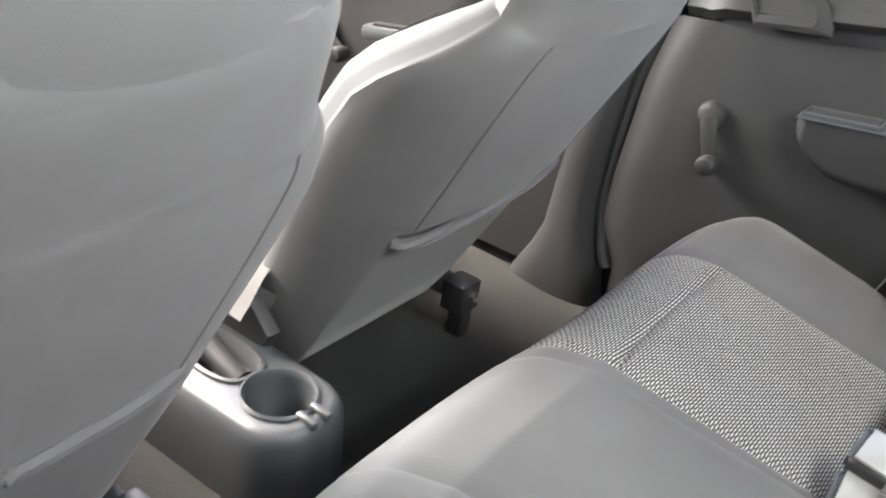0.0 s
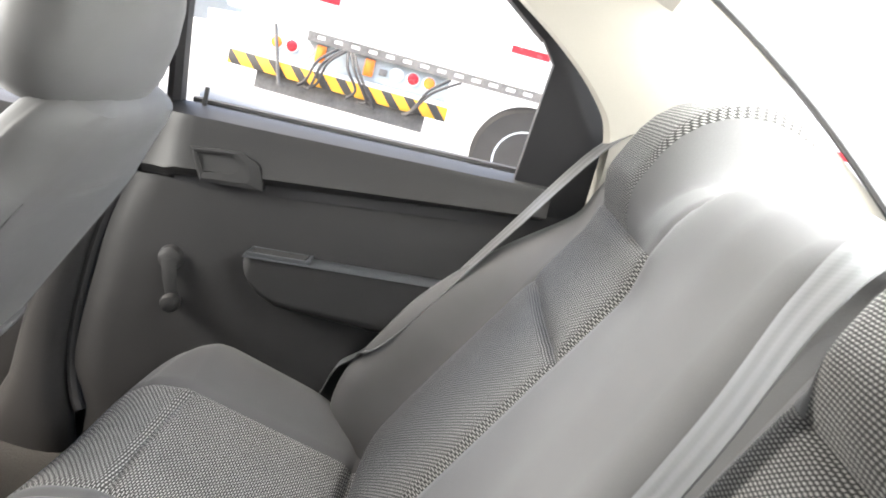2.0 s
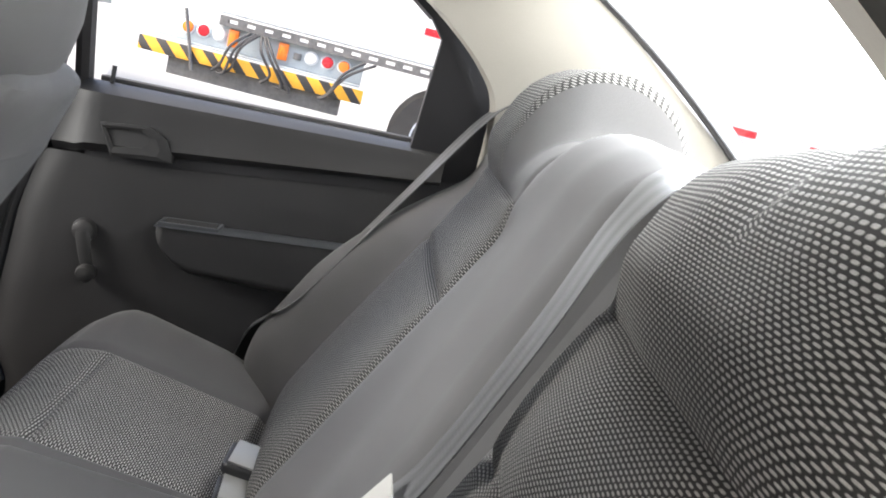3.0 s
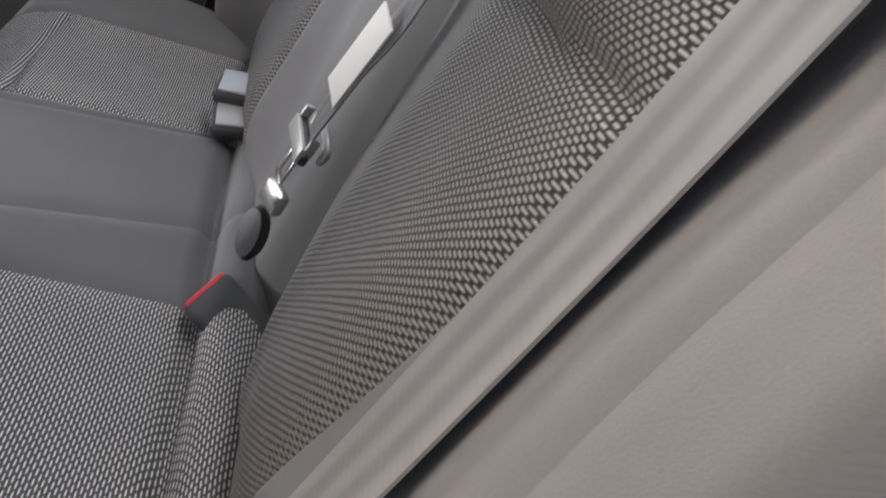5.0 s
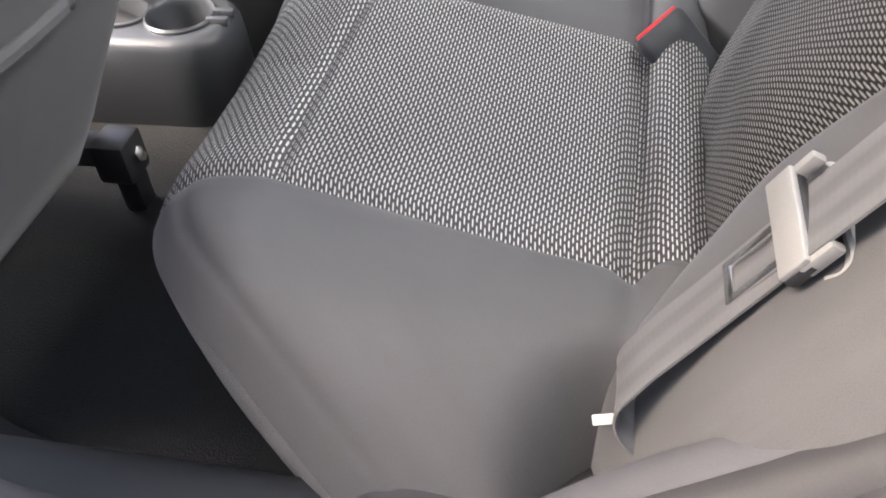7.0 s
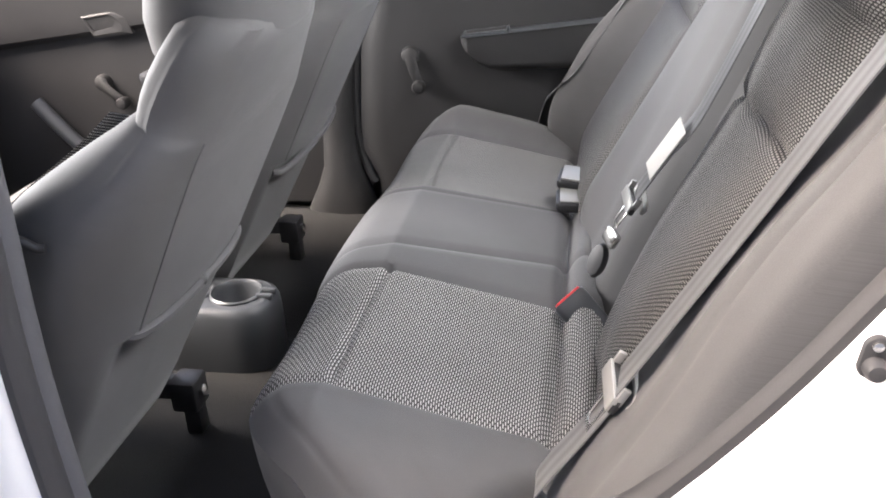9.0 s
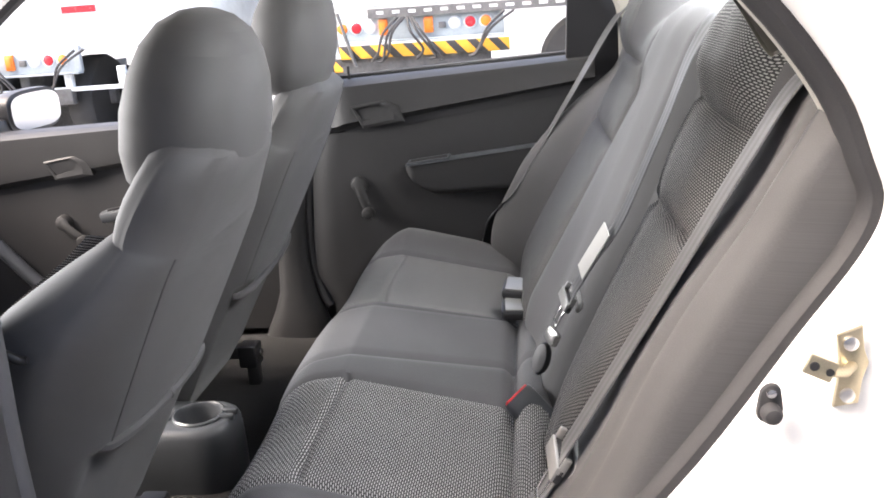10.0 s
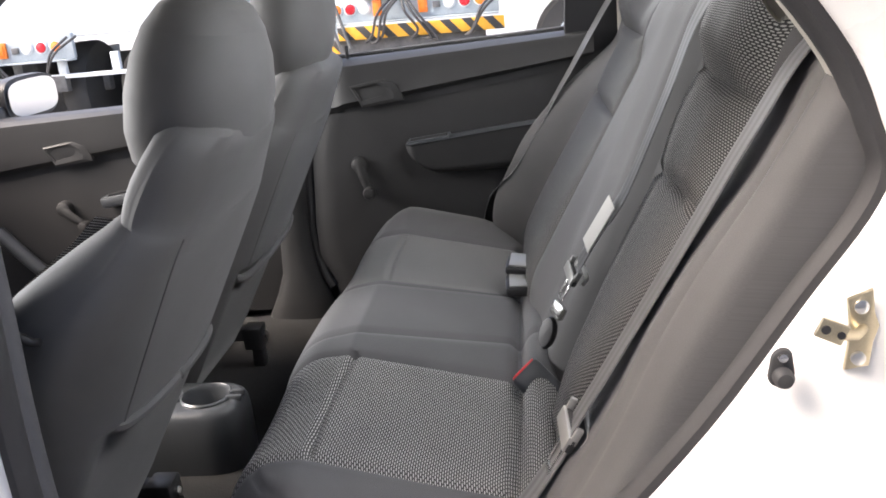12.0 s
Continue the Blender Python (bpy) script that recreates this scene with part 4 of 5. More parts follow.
# ---- centre console ----
def build_console():
    first = set(scene.objects)
    con = thing("centre_console", "grey plastic centre console with a round cup holder", "console", (-0.522, 0.06, 0.34))
    # outline of the top: rounded round the cup at its rear end, straight sides forwards
    n = 48
    cup_x, tray_x, cy = -0.335, -0.416, 0.005

    def outline(grow, z):
        ring = []
        for k in range(25):
            a = -math.pi / 2 + math.pi * k / 24
            ring.append((cup_x + (0.068 + grow) * math.copysign(abs(math.cos(a)) ** 0.8, math.cos(a)), cy + (0.066 + grow) * math.copysign(abs(math.sin(a)) ** 0.8, math.sin(a)), z))
        for k in range(1, 9):
            ring.append((cup_x - 0.055 * k, cy + 0.066 + grow + 0.001 * k, z))
        for k in range(8, 0, -1):
            ring.append((cup_x - 0.055 * k, cy - 0.066 - grow - 0.001 * k, z))
        return ring
    bm = loft([outline(g, z) for g, z in ((0.006, 0.32), (0.006, 0.40), (0.005, 0.440), (0.003, 0.458), (-0.001, 0.467), (-0.007, 0.472), (-0.012, 0.473))], caps=False)
    bm.edges.ensure_lookup_table()
    edges = [e for e in bm.edges if all(abs(v.co.z - 0.473) < 1e-5 for v in e.verts)]

    def hole(cx, rx, ry, p):
        ring = []
        for k in range(n):
            a = 2 * math.pi * k / n
            ring.append(bm.verts.new((cx + rx * math.copysign(abs(math.cos(a)) ** p, math.cos(a)), cy + ry * math.copysign(abs(math.sin(a)) ** p, math.sin(a)), 0.473)))
        return [bm.edges.new((ring[k], ring[(k + 1) % n])) for k in range(n)]
    edges += hole(cup_x, 0.0455, 0.0455, 1.0) + hole(tray_x - 0.028, 0.060, 0.034, 0.7)
    bmesh.ops.triangle_fill(bm, use_beauty=True, edges=edges, normal=(0, 0, 1))
    part("body", bm, GREY_PLASTIC, con)
    cup = bmesh.new()
    turned(cup, [(0.001, -0.062), (0.034, -0.062), (0.037, -0.058), (0.0415, -0.006), (0.042, 0.003), (0.0445, 0.006), (0.0475, 0.003), (0.048, -0.004)], Matrix.Translation((cup_x, cy, 0.473)), 36)
    for f in [f for f in cup.faces if len(f.verts) > 4 and f.calc_center_median().z > 0.46]:
        cup.faces.remove(f)
    part("cup_holder", cup, GREY_PLASTIC, con, "round cup holder with a raised rim")
    bm = bmesh.new()
    box(bm, (-0.281, 0.018, 0.474), (0.030, 0.010, 0.012), 0.003)
    box(bm, (-0.281, -0.004, 0.474), (0.030, 0.010, 0.012), 0.003)
    part("clip", bm, GREY_PLASTIC, con)
    # oval tray before the cup: a sunk wall, its floor and a raised lip
    tray = lambda r, z: [(tray_x - 0.028 + (0.058 + r) * math.copysign(abs(math.cos(a)) ** 0.7, math.cos(a)), cy + (0.032 + r) * math.copysign(abs(math.sin(a)) ** 0.7, math.sin(a)), z) for a in span(0, 2 * math.pi * 47 / 48, 2 * math.pi / 48)]  # noqa: E731
    bm = loft([tray(0.007, 0.470), tray(0.006, 0.477), tray(0.002, 0.478), tray(-0.001, 0.472), tray(-0.006, 0.440), tray(-0.012, 0.434)], caps=False)
    bm.verts.ensure_lookup_table()
    bm.faces.new([v for v in bm.verts if abs(v.co.z - 0.434) < 1e-5])
    part("tray", bm, GREY_PLASTIC, con, "oval tray with a raised lip")
    bm = bmesh.new()
    box(bm, (-0.60, cy, 0.475), (0.10, 0.05, 0.012), 0.004)
    part("lever_gaiter", bm, BLACK_PLASTIC, con)
    bm = bmesh.new()
    tube(bm, curve([(-0.405, 0.010, 0.452), (-0.45, 0.010, 0.466), (-0.52, 0.010, 0.488), (-0.62, 0.010, 0.500)], 6), 0.015, 12, flat=1.1)
    whole("handbrake_lever", bm, BLACK_PLASTIC, "dark plastic handbrake lever in the console", "lever")
    for ob in set(scene.objects) - first:
        if ob.type == "MESH":
            ob.data.transform(Matrix.Translation((-0.034, 0.028, -0.022)))


# ---- doors ----
def build_crank(door, at, tip, y):
    """A window winder: boss, swept arm, turning knob."""
    a, t = Vector((at[0], y, at[1])), Vector((tip[0], y, tip[1]))
    face = Matrix.Rotation(radians(90), 4, "X")
    bm = bmesh.new()
    turned(bm, [(0.021, 0), (0.021, 0.010), (0.018, 0.020), (0.010, 0.024)], Matrix.Translation(a) @ face, 20)
    crank = part("window_crank", bm, DOOR_PLASTIC, door, "dark plastic window winder")
    bm = bmesh.new()
    off = Vector((0, -0.020, 0))
    tube(bm, [a + off, a.lerp(t, 0.5) + off * 1.25, t + off * 1.1], lambda s: 0.013 - 0.003 * s, 12, flat=0.55)
    part("arm", bm, DOOR_PLASTIC, crank)
    bm = bmesh.new()
    turned(bm, [(0.012, 0.014), (0.0145, 0.022), (0.0155, 0.038), (0.012, 0.046), (0.005, 0.048)], Matrix.Translation(t) @ face, 18)
    part("knob", bm, DOOR_PLASTIC, crank)


def build_handle(door, dx, dz, y):
    """A D-shaped pull recess in a raised surround, with a lever inside."""
    move = lambda ps: [(a + dx, b + dz) for a, b in ps]  # noqa: E731
    outer = move([(-0.169, 0.918), (-0.143, 0.868), (-0.044, 0.879), (-0.047, 0.893), (-0.059, 0.916), (-0.088, 0.929), (-0.125, 0.925)])
    rim = move([(-0.164, 0.915), (-0.142, 0.874), (-0.070, 0.884), (-0.066, 0.895), (-0.075, 0.912), (-0.096, 0.925), (-0.125, 0.921)])
    hole = move([(-0.158, 0.911), (-0.141, 0.884), (-0.095, 0.893), (-0.086, 0.900), (-0.084, 0.910), (-0.101, 0.920), (-0.125, 0.917)])
    bm = bmesh.new()
    rings = [[(a, y + 0.010, b) for a, b in outer], [(a, y - 0.002, b) for a, b in outer], [(a, y - 0.0045, b) for a, b in rim], [(a, y - 0.003, b) for a, b in hole], [(a, y + 0.016, b) for a, b in hole]]
    rows = [[bm.verts.new(p) for p in ring] for ring in rings]
    for lo, hi in zip(rows, rows[1:]):
        for k in range(7):
            bm.faces.new((lo[k], lo[(k + 1) % 7], hi[(k + 1) % 7], hi[k]))
    bm.faces.new(rows[-1])
    bezel = part("handle_bezel", bm, DOOR_PLASTIC, door, "dark raised handle surround", shade=False)
    bm = bmesh.new()
    prism(bm, move([(-0.140, 0.909), (-0.134, 0.889), (-0.098, 0.896), (-0.092, 0.909), (-0.104, 0.916), (-0.125, 0.914)]), lambda a, b, d: (a, y + 0.0155 - d, b), 0.008, 0.003)
    part("lever", bm, BLACK_PLASTIC, bezel)


def build_rear_door():
    door = thing("door_rear", "dark grey plastic rear door lining with winder, handle and armrest", "car door", (0.05, 0.7, 0.4), kind="structure")
    belt = lambda x: 0.9795 + 0.034 * (x + 0.17) / 0.49 * 0.65  # noqa: E731
    groove = lambda x: 0.8645 + 0.14 * (x + 0.158)  # noqa: E731

    def front(z):
        return -0.296 + 0.035 * smooth(0.52, 0.42, z) + 0.012 * smooth(0.55, 0.75, z) + 0.038 * smooth(0.72, 0.95, z)

    def lower(u, v):
        x = front(v) + u
        y = 0.672 - 0.010 * math.sin(math.pi * min(1, max(0, (v - 0.40) / 0.5))) + 0.010 * smooth(0.04, 0.0, u)
        recess = smooth(-0.15 + 0.0, -0.135, x - 0.55 * max(0, 0.86 - v)) if v > 0.56 else 0
        y += 0.004 * recess
        return (x, y, v)
    vs = span(0.36, 0.855, 0.0165)

    def lower_fit(u, v):
        x, y, z = lower(u, v)
        z = 0.36 + (v - 0.36) / 0.495 * (groove(x) - 0.0005 - 0.0055 * smooth(-0.205, -0.185, x) - 0.36)
        return (x, y, z)
    bm = sheet(lower_fit, [0, 0.01, 0.02] + span(0.04, 0.66, 0.02), vs)
    part("lower_panel", bm, DOOR_PLASTIC, door)

    def upper(u, v):
        x = front(0.93) + u
        lo, hi = groove(x) + 0.0005 + 0.0055 * smooth(-0.205, -0.185, x), belt(x)
        z = lo + (hi - lo) * v
        y = 0.648 + 0.010 * math.sin(math.pi * v * 0.6) + 0.030 * smooth(0.80, 1.0, v) ** 2 + 0.016 * smooth(0.12, 0.0, v)
        y += 0.020 * smooth(-0.19, -0.235, x)
        if v > 0.999:
            y = 0.712
        return (x, y, z)
    part("upper_panel", sheet(upper, span(0, 0.64, 0.02), [0, 0.03, 0.07, 0.12, 0.2, 0.35, 0.5, 0.65, 0.78, 0.86, 0.91, 0.95, 0.98, 1.0]), DOOR_PLASTIC, door)
    bm = sheet(lambda u, v: (u, 0.670, groove(u) + v), span(-0.19, 0.42, 0.03), [-0.012, 0.012])
    part("groove", bm, BLACK_PLASTIC, door)
    build_handle(door, 0.0, 0.0, 0.652)
    build_crank(door, (-0.167, 0.732), (-0.147, 0.666), 0.672)
    # armrest: swelling out of the panel, its front edge raked, with a slot marked dark on its top
    top = lambda x: 0.777 + 0.105 * (x + 0.041)  # noqa: E731

    def arm(u, v):
        x = -0.052 + 0.44 * u
        low = 0.699 + 0.008 * u + 0.070 * max(0.0, 1 - (x + 0.052) / 0.085) ** 2.3
        round_low, round_front = 1 - (1 - min(1, v / 0.24)) ** 2, 1 - (1 - min(1, u / 0.055)) ** 2
        return (x, 0.674 - 0.058 * math.sqrt(round_low * round_front), low + (top(x) - low) * v)
    arm_part = part("armrest", sheet(arm, [0, 0.005, 0.012, 0.022, 0.035, 0.05, 0.07] + span(0.1, 1, 0.06), span(0, 1, 0.05)), DOOR_PLASTIC, door)
    bm = sheet(lambda u, v: (u, 0.674 - v, top(u) + 0.0015 + 0.0035 * math.sin(math.pi * min(1, v / 0.0605))), span(-0.046, 0.40, 0.03), [0, 0.02, 0.04, 0.056, 0.0605])
    part("armrest_top", bm, GREY_PLASTIC, arm_part, "grey armrest top")
    bm = bmesh.new()
    for c, sz in (((0.006, 0.624, 0.786), (0.094, 0.007, 0.009)), ((0.006, 0.664, 0.786), (0.094, 0.005, 0.009)), ((-0.040, 0.644, 0.781), (0.006, 0.045, 0.009)), ((0.054, 0.644, 0.791), (0.006, 0.045, 0.009))):
        box(bm, c, sz, 0.002, Matrix.Rotation(radians(-6), 3, "Y"))
    part("pull_slot", bm, GREY_PLASTIC, arm_part)
    # dark strip laid on the top in place of the shade inside a slot
    bm = bmesh.new()
    box(bm, (0.006, 0.645, 0.7872), (0.086, 0.034, 0.004), 0, Matrix.Rotation(radians(-6), 3, "Y"))
    part("slot_shade", bm, CARPET, arm_part, "dark strip on the armrest top for the slot's shade")
    bm = bmesh.new()
    tube(bm, [Vector((-0.175, 0.70, 0.97)), Vector((-0.175, 0.70, 1.008))], 0.004, 10)
    part("lock_pin", bm, BLACK_PLASTIC, door)
    # black sail panel at the rear of the window and the frame above
    bm = bmesh.new()
    sail = [(0.327, 0.93), (0.337, 1.18), (0.30, 1.225), (0.33, 1.235), (0.40, 1.18), (0.45, 1.11), (0.475, 1.04), (0.52, 0.93)]
    prism(bm, sail, lambda a, b, d: (a, 0.705 - 0.26 * max(0, b - 1.0) - d, b), 0.022, 0.006)
    part("sail_panel", bm, BLACK_PLASTIC, door, "matt black quarter panel behind the window")
    bm = bmesh.new()
    tube(bm, curve([(-0.225, 0.715, 0.97), (-0.225, 0.66, 1.15), (-0.215, 0.615, 1.30), (0.0, 0.605, 1.335), (0.16, 0.61, 1.315), (0.32, 0.64, 1.22)], 6), 0.016, 8)
    part("window_frame", bm, BLACK_PLASTIC, door)
    bm = sheet(lambda u, v: (u, 0.722 - 0.30 * v, 0.96 + v), span(-0.19, 0.34, 0.1), span(0, 0.38, 0.1))
    pane = part("pane", bm, GLASS, door)
    pane.visible_shadow = False
    bm = bmesh.new()
    tube(bm, [Vector((x, 0.7225, belt(x) + 0.004)) for x in span(-0.2, 0.36, 0.07)], 0.005, 6)
    part("belt_strip", bm, RUBBER, door)


def build_front_door():
    door = thing("door_front", "dark grey plastic front door lining with winder, handle and pocket", "car door", (-0.8, 0.72, 0.4), kind="structure")
    part("lower_panel", sheet(lambda u, v: (u, 0.695 - 0.008 * math.sin(math.pi * (v - 0.36) / 0.48), 0.36 + (v - 0.36) / 0.44 * (0.786 + 0.13 * (u + 0.735) - 0.36)), span(-1.35, -0.36, 0.04), span(0.36, 0.80, 0.03)), DOOR_PLASTIC, door)

    def upper(u, v):
        y = 0.672 + 0.03 * smooth(0.85, 1, v) ** 2 + 0.016 * smooth(0.12, 0, v)
        return (u, y if v < 0.999 else 0.735, 0.804 + 0.13 * (u + 0.735) + v * (0.907 - 0.804 - 0.10 * (u + 0.735)))
    part("upper_panel", sheet(upper, span(-1.35, -0.36, 0.04), [0, 0.04, 0.1, 0.2, 0.4, 0.6, 0.8, 0.88, 0.94, 0.98, 1]), DOOR_PLASTIC, door)
    part("groove", sheet(lambda u, v: (u, 0.697, 0.795 + 0.13 * (u + 0.735) + v), span(-1.35, -0.36, 0.1), [-0.018, 0.018]), BLACK_PLASTIC, door)
    build_handle(door, -0.79, -0.094, 0.6735)
    build_crank(door, (-0.940, 0.664), (-0.885, 0.620), 0.690)
    bm = bmesh.new()
    box(bm, (-0.66, 0.672, 0.702), (0.34, 0.05, 0.03), 0.010, Matrix.Rotation(radians(-8), 3, "Y"))
    pocket = part("armrest", bm, GREY_PLASTIC, door, "grey armrest with a pull slot")
    # dark strip over the armrest, imitating a shaded slot
    bm = bmesh.new()
    box(bm, (-0.765, 0.662, 0.7035), (0.08, 0.018, 0.004), 0, Matrix.Rotation(radians(-8), 3, "Y"))
    part("slot_shade", bm, BLACK_PLASTIC, pocket)
    bm = bmesh.new()
    tube(bm, curve([(-1.12, 0.66, 0.62), (-1.03, 0.655, 0.52), (-0.96, 0.66, 0.46)], 6), 0.018, 10)
    part("map_pocket", bm, GREY_PLASTIC, door)
    bm = bmesh.new()
    tube(bm, curve([(-1.36, 0.73, 0.90), (-1.20, 0.70, 1.02), (-0.95, 0.65, 1.20), (-0.75, 0.62, 1.29), (-0.40, 0.61, 1.33), (-0.34, 0.64, 1.28), (-0.335, 0.73, 0.95)], 6), 0.018, 8)
    part("window_frame", bm, BLACK_PLASTIC, door)


def build_b_pillar():
    # far side: a rounded column that widens into its foot beside the rear door
    rings = []
    for z, front, rear, y in ((0.32, -0.46, -0.262, 0.640), (0.36, -0.445, -0.276, 0.644), (0.41, -0.42, -0.292, 0.648), (0.46, -0.402, -0.308, 0.652), (0.55, -0.396, -0.316, 0.655), (0.65, -0.388, -0.312, 0.658),
                              (0.75, -0.374, -0.300, 0.660), (0.85, -0.355, -0.282, 0.660), (0.95, -0.335, -0.262, 0.656), (1.05, -0.315, -0.246, 0.640), (1.20, -0.292, -0.232, 0.598), (1.34, -0.275, -0.215, 0.560)):
        mid, half = (front + rear) / 2, (rear - front) / 2
        rings.append(superring((mid, y + 0.045, z), (1, 0, 0), (0, 1, 0), half, 0.045, 28, 2.6))
    whole("pillar_trim", loft(rings), DOOR_PLASTIC, "dark grey plastic door pillar trim", "trim", kind="structure")
    bm = bmesh.new()
    tube(bm, curve([(-0.276, 0.690, 0.42), (-0.292, 0.690, 0.455), (-0.308, 0.690, 0.54), (-0.306, 0.690, 0.64), (-0.296, 0.690, 0.74), (-0.262, 0.690, 0.90), (-0.246, 0.700, 0.97)], 6), 0.011, 8)
    whole("door_gasket", bm, RUBBER, "black rubber gasket in the gap before the rear door", "door seal", kind="structure")
    bm = bmesh.new()
    out = [(-0.426, 0.32), (-0.331, 0.32), (-0.328, 0.55), (-0.281, 0.90), (-0.261, 1.10), (-0.256, 1.34), (-0.336, 1.34), (-0.376, 0.95)]
    prism(bm, out, lambda a, b, d: (a, -(0.665 - 0.30 * max(0, b - 1.0) - d), b), 0.055, 0.018, 3)
    whole("pillar_trim", bm, SEAL_CLOTH, "dark grey plastic door pillar trim", "trim", kind="structure")


def build_side_mirror():
    mir = thing("side_mirror", "outside door mirror in a dark housing", "mirror", (-1.2, 0.9, 0.95))
    rings = [superring((-1.085 - dx, 0.893, 0.932), (0, 1, 0), (0, 0, 1), w, h, 28, 3.5) for dx, w, h in ((0.0, 0.128, 0.056), (0.02, 0.130, 0.058), (0.06, 0.115, 0.050), (0.09, 0.07, 0.030))]
    part("housing", loft(rings), BLACK_PLASTIC, mir)
    rings = [superring((-1.082 + dx, 0.893, 0.932), (0, 1, 0), (0, 0, 1), 0.118, 0.047, 28, 3.5) for dx in (-0.001, 0.003)]
    part("mirror_glass", loft(rings), MIRROR, mir)
    bm = bmesh.new()
    box(bm, (-1.12, 0.755, 0.90), (0.06, 0.08, 0.05), 0.012)
    part("foot", bm, BLACK_PLASTIC, mir)


def build_dashboard():
    dash = thing("dashboard", "dark plastic dashboard with a round air vent", "dashboard", (-1.4, 0, 0.6), kind="structure")
    bm = bmesh.new()
    out = [(-1.60, 0.55), (-1.30, 0.52), (-1.24, 0.62), (-1.25, 0.78), (-1.30, 0.86), (-1.42, 0.90), (-1.60, 0.90)]
    prism(bm, out, lambda a, b, d: (a, -0.69 + d, b), 1.38)
    part("shell", bm, BLACK_PLASTIC, dash)
    bm = bmesh.new()
    turned(bm, [(0.050, 0.0), (0.050, 0.012), (0.040, 0.016), (0.036, 0.006), (0.01, 0.006)], Matrix.Translation((-1.262, 0.56, 0.80)) @ Matrix.Rotation(radians(80), 4, "Y"), 24)
    part("air_vent", bm, CHROME, dash, "silver ringed round vent")


def build_open_door():
    """The near rear door, swung open on its front hinges."""
    door = thing("door_open", "white rear door swung wide open on its hinges", "car door", (-0.26, -0.76, 0.4), kind="structure")
    way, out = Vector((-0.22, -0.975, 0)), Vector((-0.975, 0.22, 0))
    foot = Vector((-0.285, -0.775, 0))

    def at(a, b, d):
        p = foot + way * a + out * d
        return (p.x, p.y, b)
    shape = [(0.0, 0.36), (0.62, 0.36), (0.74, 0.55), (0.80, 0.95), (0.0, 0.95)]
    bm = bmesh.new()
    prism(bm, shape, lambda a, b, d: at(a, b, 0.03 + d), 0.07, 0.02)
    part("skin", bm, WHITE_PAINT, door)
    bm = bmesh.new()
    prism(bm, shape, lambda a, b, d: at(a + 0.02, b, 0.03 - d), 0.05, 0.02)
    part("lining", bm, DOOR_PLASTIC, door)
    bm = bmesh.new()
    tube(bm, curve([at(0.02, 0.95, 0.05), at(0.04, 1.28, 0.0), at(0.40, 1.33, 0.0), at(0.66, 1.20, 0.02), at(0.80, 0.95, 0.05)], 6), 0.022, 8)
    part("window_frame", bm, BLACK_PLASTIC, door)


# ---- door jamb hardware ----
def build_striker():
    cx, cy, cz = 0.487, -0.718, 0.866
    st = thing("door_striker", "yellow-plated steel door striker on the white jamb", "striker", (cx, cy, cz))
    bm = bmesh.new()
    out = [(-0.009, 0.029), (0.009, 0.031), (0.011, 0.012), (0.015, 0.0), (0.011, -0.012), (0.009, -0.031), (-0.009, -0.029), (-0.007, -0.010), (-0.007, 0.010)]
    prism(bm, out, lambda a, b, d: (cx + a, cy - d, cz + b + 0.3 * a), 0.004, 0.0015)
    plate = part("plate", bm, STEEL, st)
    for dz in (0.021, -0.021):
        bm = bmesh.new()
        turned(bm, [(0.0055, 0), (0.0055, 0.003), (0.003, 0.004)], Matrix.Translation((cx, cy - 0.004, cz + dz)) @ Matrix.Rotation(radians(90), 4, "X"), 16)
        part("screw", bm, CHROME, plate)
    bm = bmesh.new()
    tube(bm, [Vector((cx + 0.003, cy - 0.003, cz + 0.002)), Vector((cx - 0.006, cy - 0.016, cz + 0.003)), Vector((cx - 0.018, cy - 0.022, cz + 0.006))], 0.004, 10)
    box(bm, (cx - 0.026, cy - 0.023, cz + 0.010), (0.022, 0.004, 0.016), 0.0015, Matrix.Rotation(radians(25), 3, "Y"))
    bar = part("bar", bm, STEEL, st)
    # black discs on the tab imitate the dark inside two drilled holes
    for k, r in ((-0.005, 0.0035), (0.006, 0.0030)):
        bm = bmesh.new()
        turned(bm, [(r, 0.0), (r, 0.0012), (r * 0.6, 0.0014)], Matrix.Translation((cx - 0.026 + k, cy - 0.0248, cz + 0.010 - 0.47 * k)) @ Matrix.Rotation(radians(90), 4, "X"), 14)
        part("hole", bm, BLACK_PLASTIC, bar, "black disc for the dark of a drilled hole")
    cx, cz = 0.432, 0.838
    sw = thing("door_switch", "black rubber door light switch on the white jamb", "switch", (cx, cy, cz))
    bm = bmesh.new()
    out = [(0.008 * math.cos(a), 0.008 + 0.008 * math.sin(a)) for a in span(0, math.pi, math.pi / 8)] + [(0.010 * math.cos(a), -0.006 + 0.010 * math.sin(a)) for a in span(math.pi, 2 * math.pi, math.pi / 8)]
    prism(bm, out, lambda a, b, d: (cx + a, cy - d, cz + b + 0.15 * a), 0.005, 0.002)
    part("base", bm, RUBBER, sw)
    bm = bmesh.new()
    turned(bm, [(0.008, 0.0), (0.008, 0.007), (0.006, 0.011), (0.002, 0.012)], Matrix.Translation((cx, cy - 0.004, cz - 0.006)) @ Matrix.Rotation(radians(90), 4, "X"), 20)
    part("plunger", bm, RUBBER, sw)
    bm = bmesh.new()
    turned(bm, [(0.0035, 0), (0.0035, 0.003), (0.002, 0.0035)], Matrix.Translation((cx, cy - 0.0045, cz + 0.010)) @ Matrix.Rotation(radians(90), 4, "X"), 12)
    part("screw", bm, CHROME, sw)


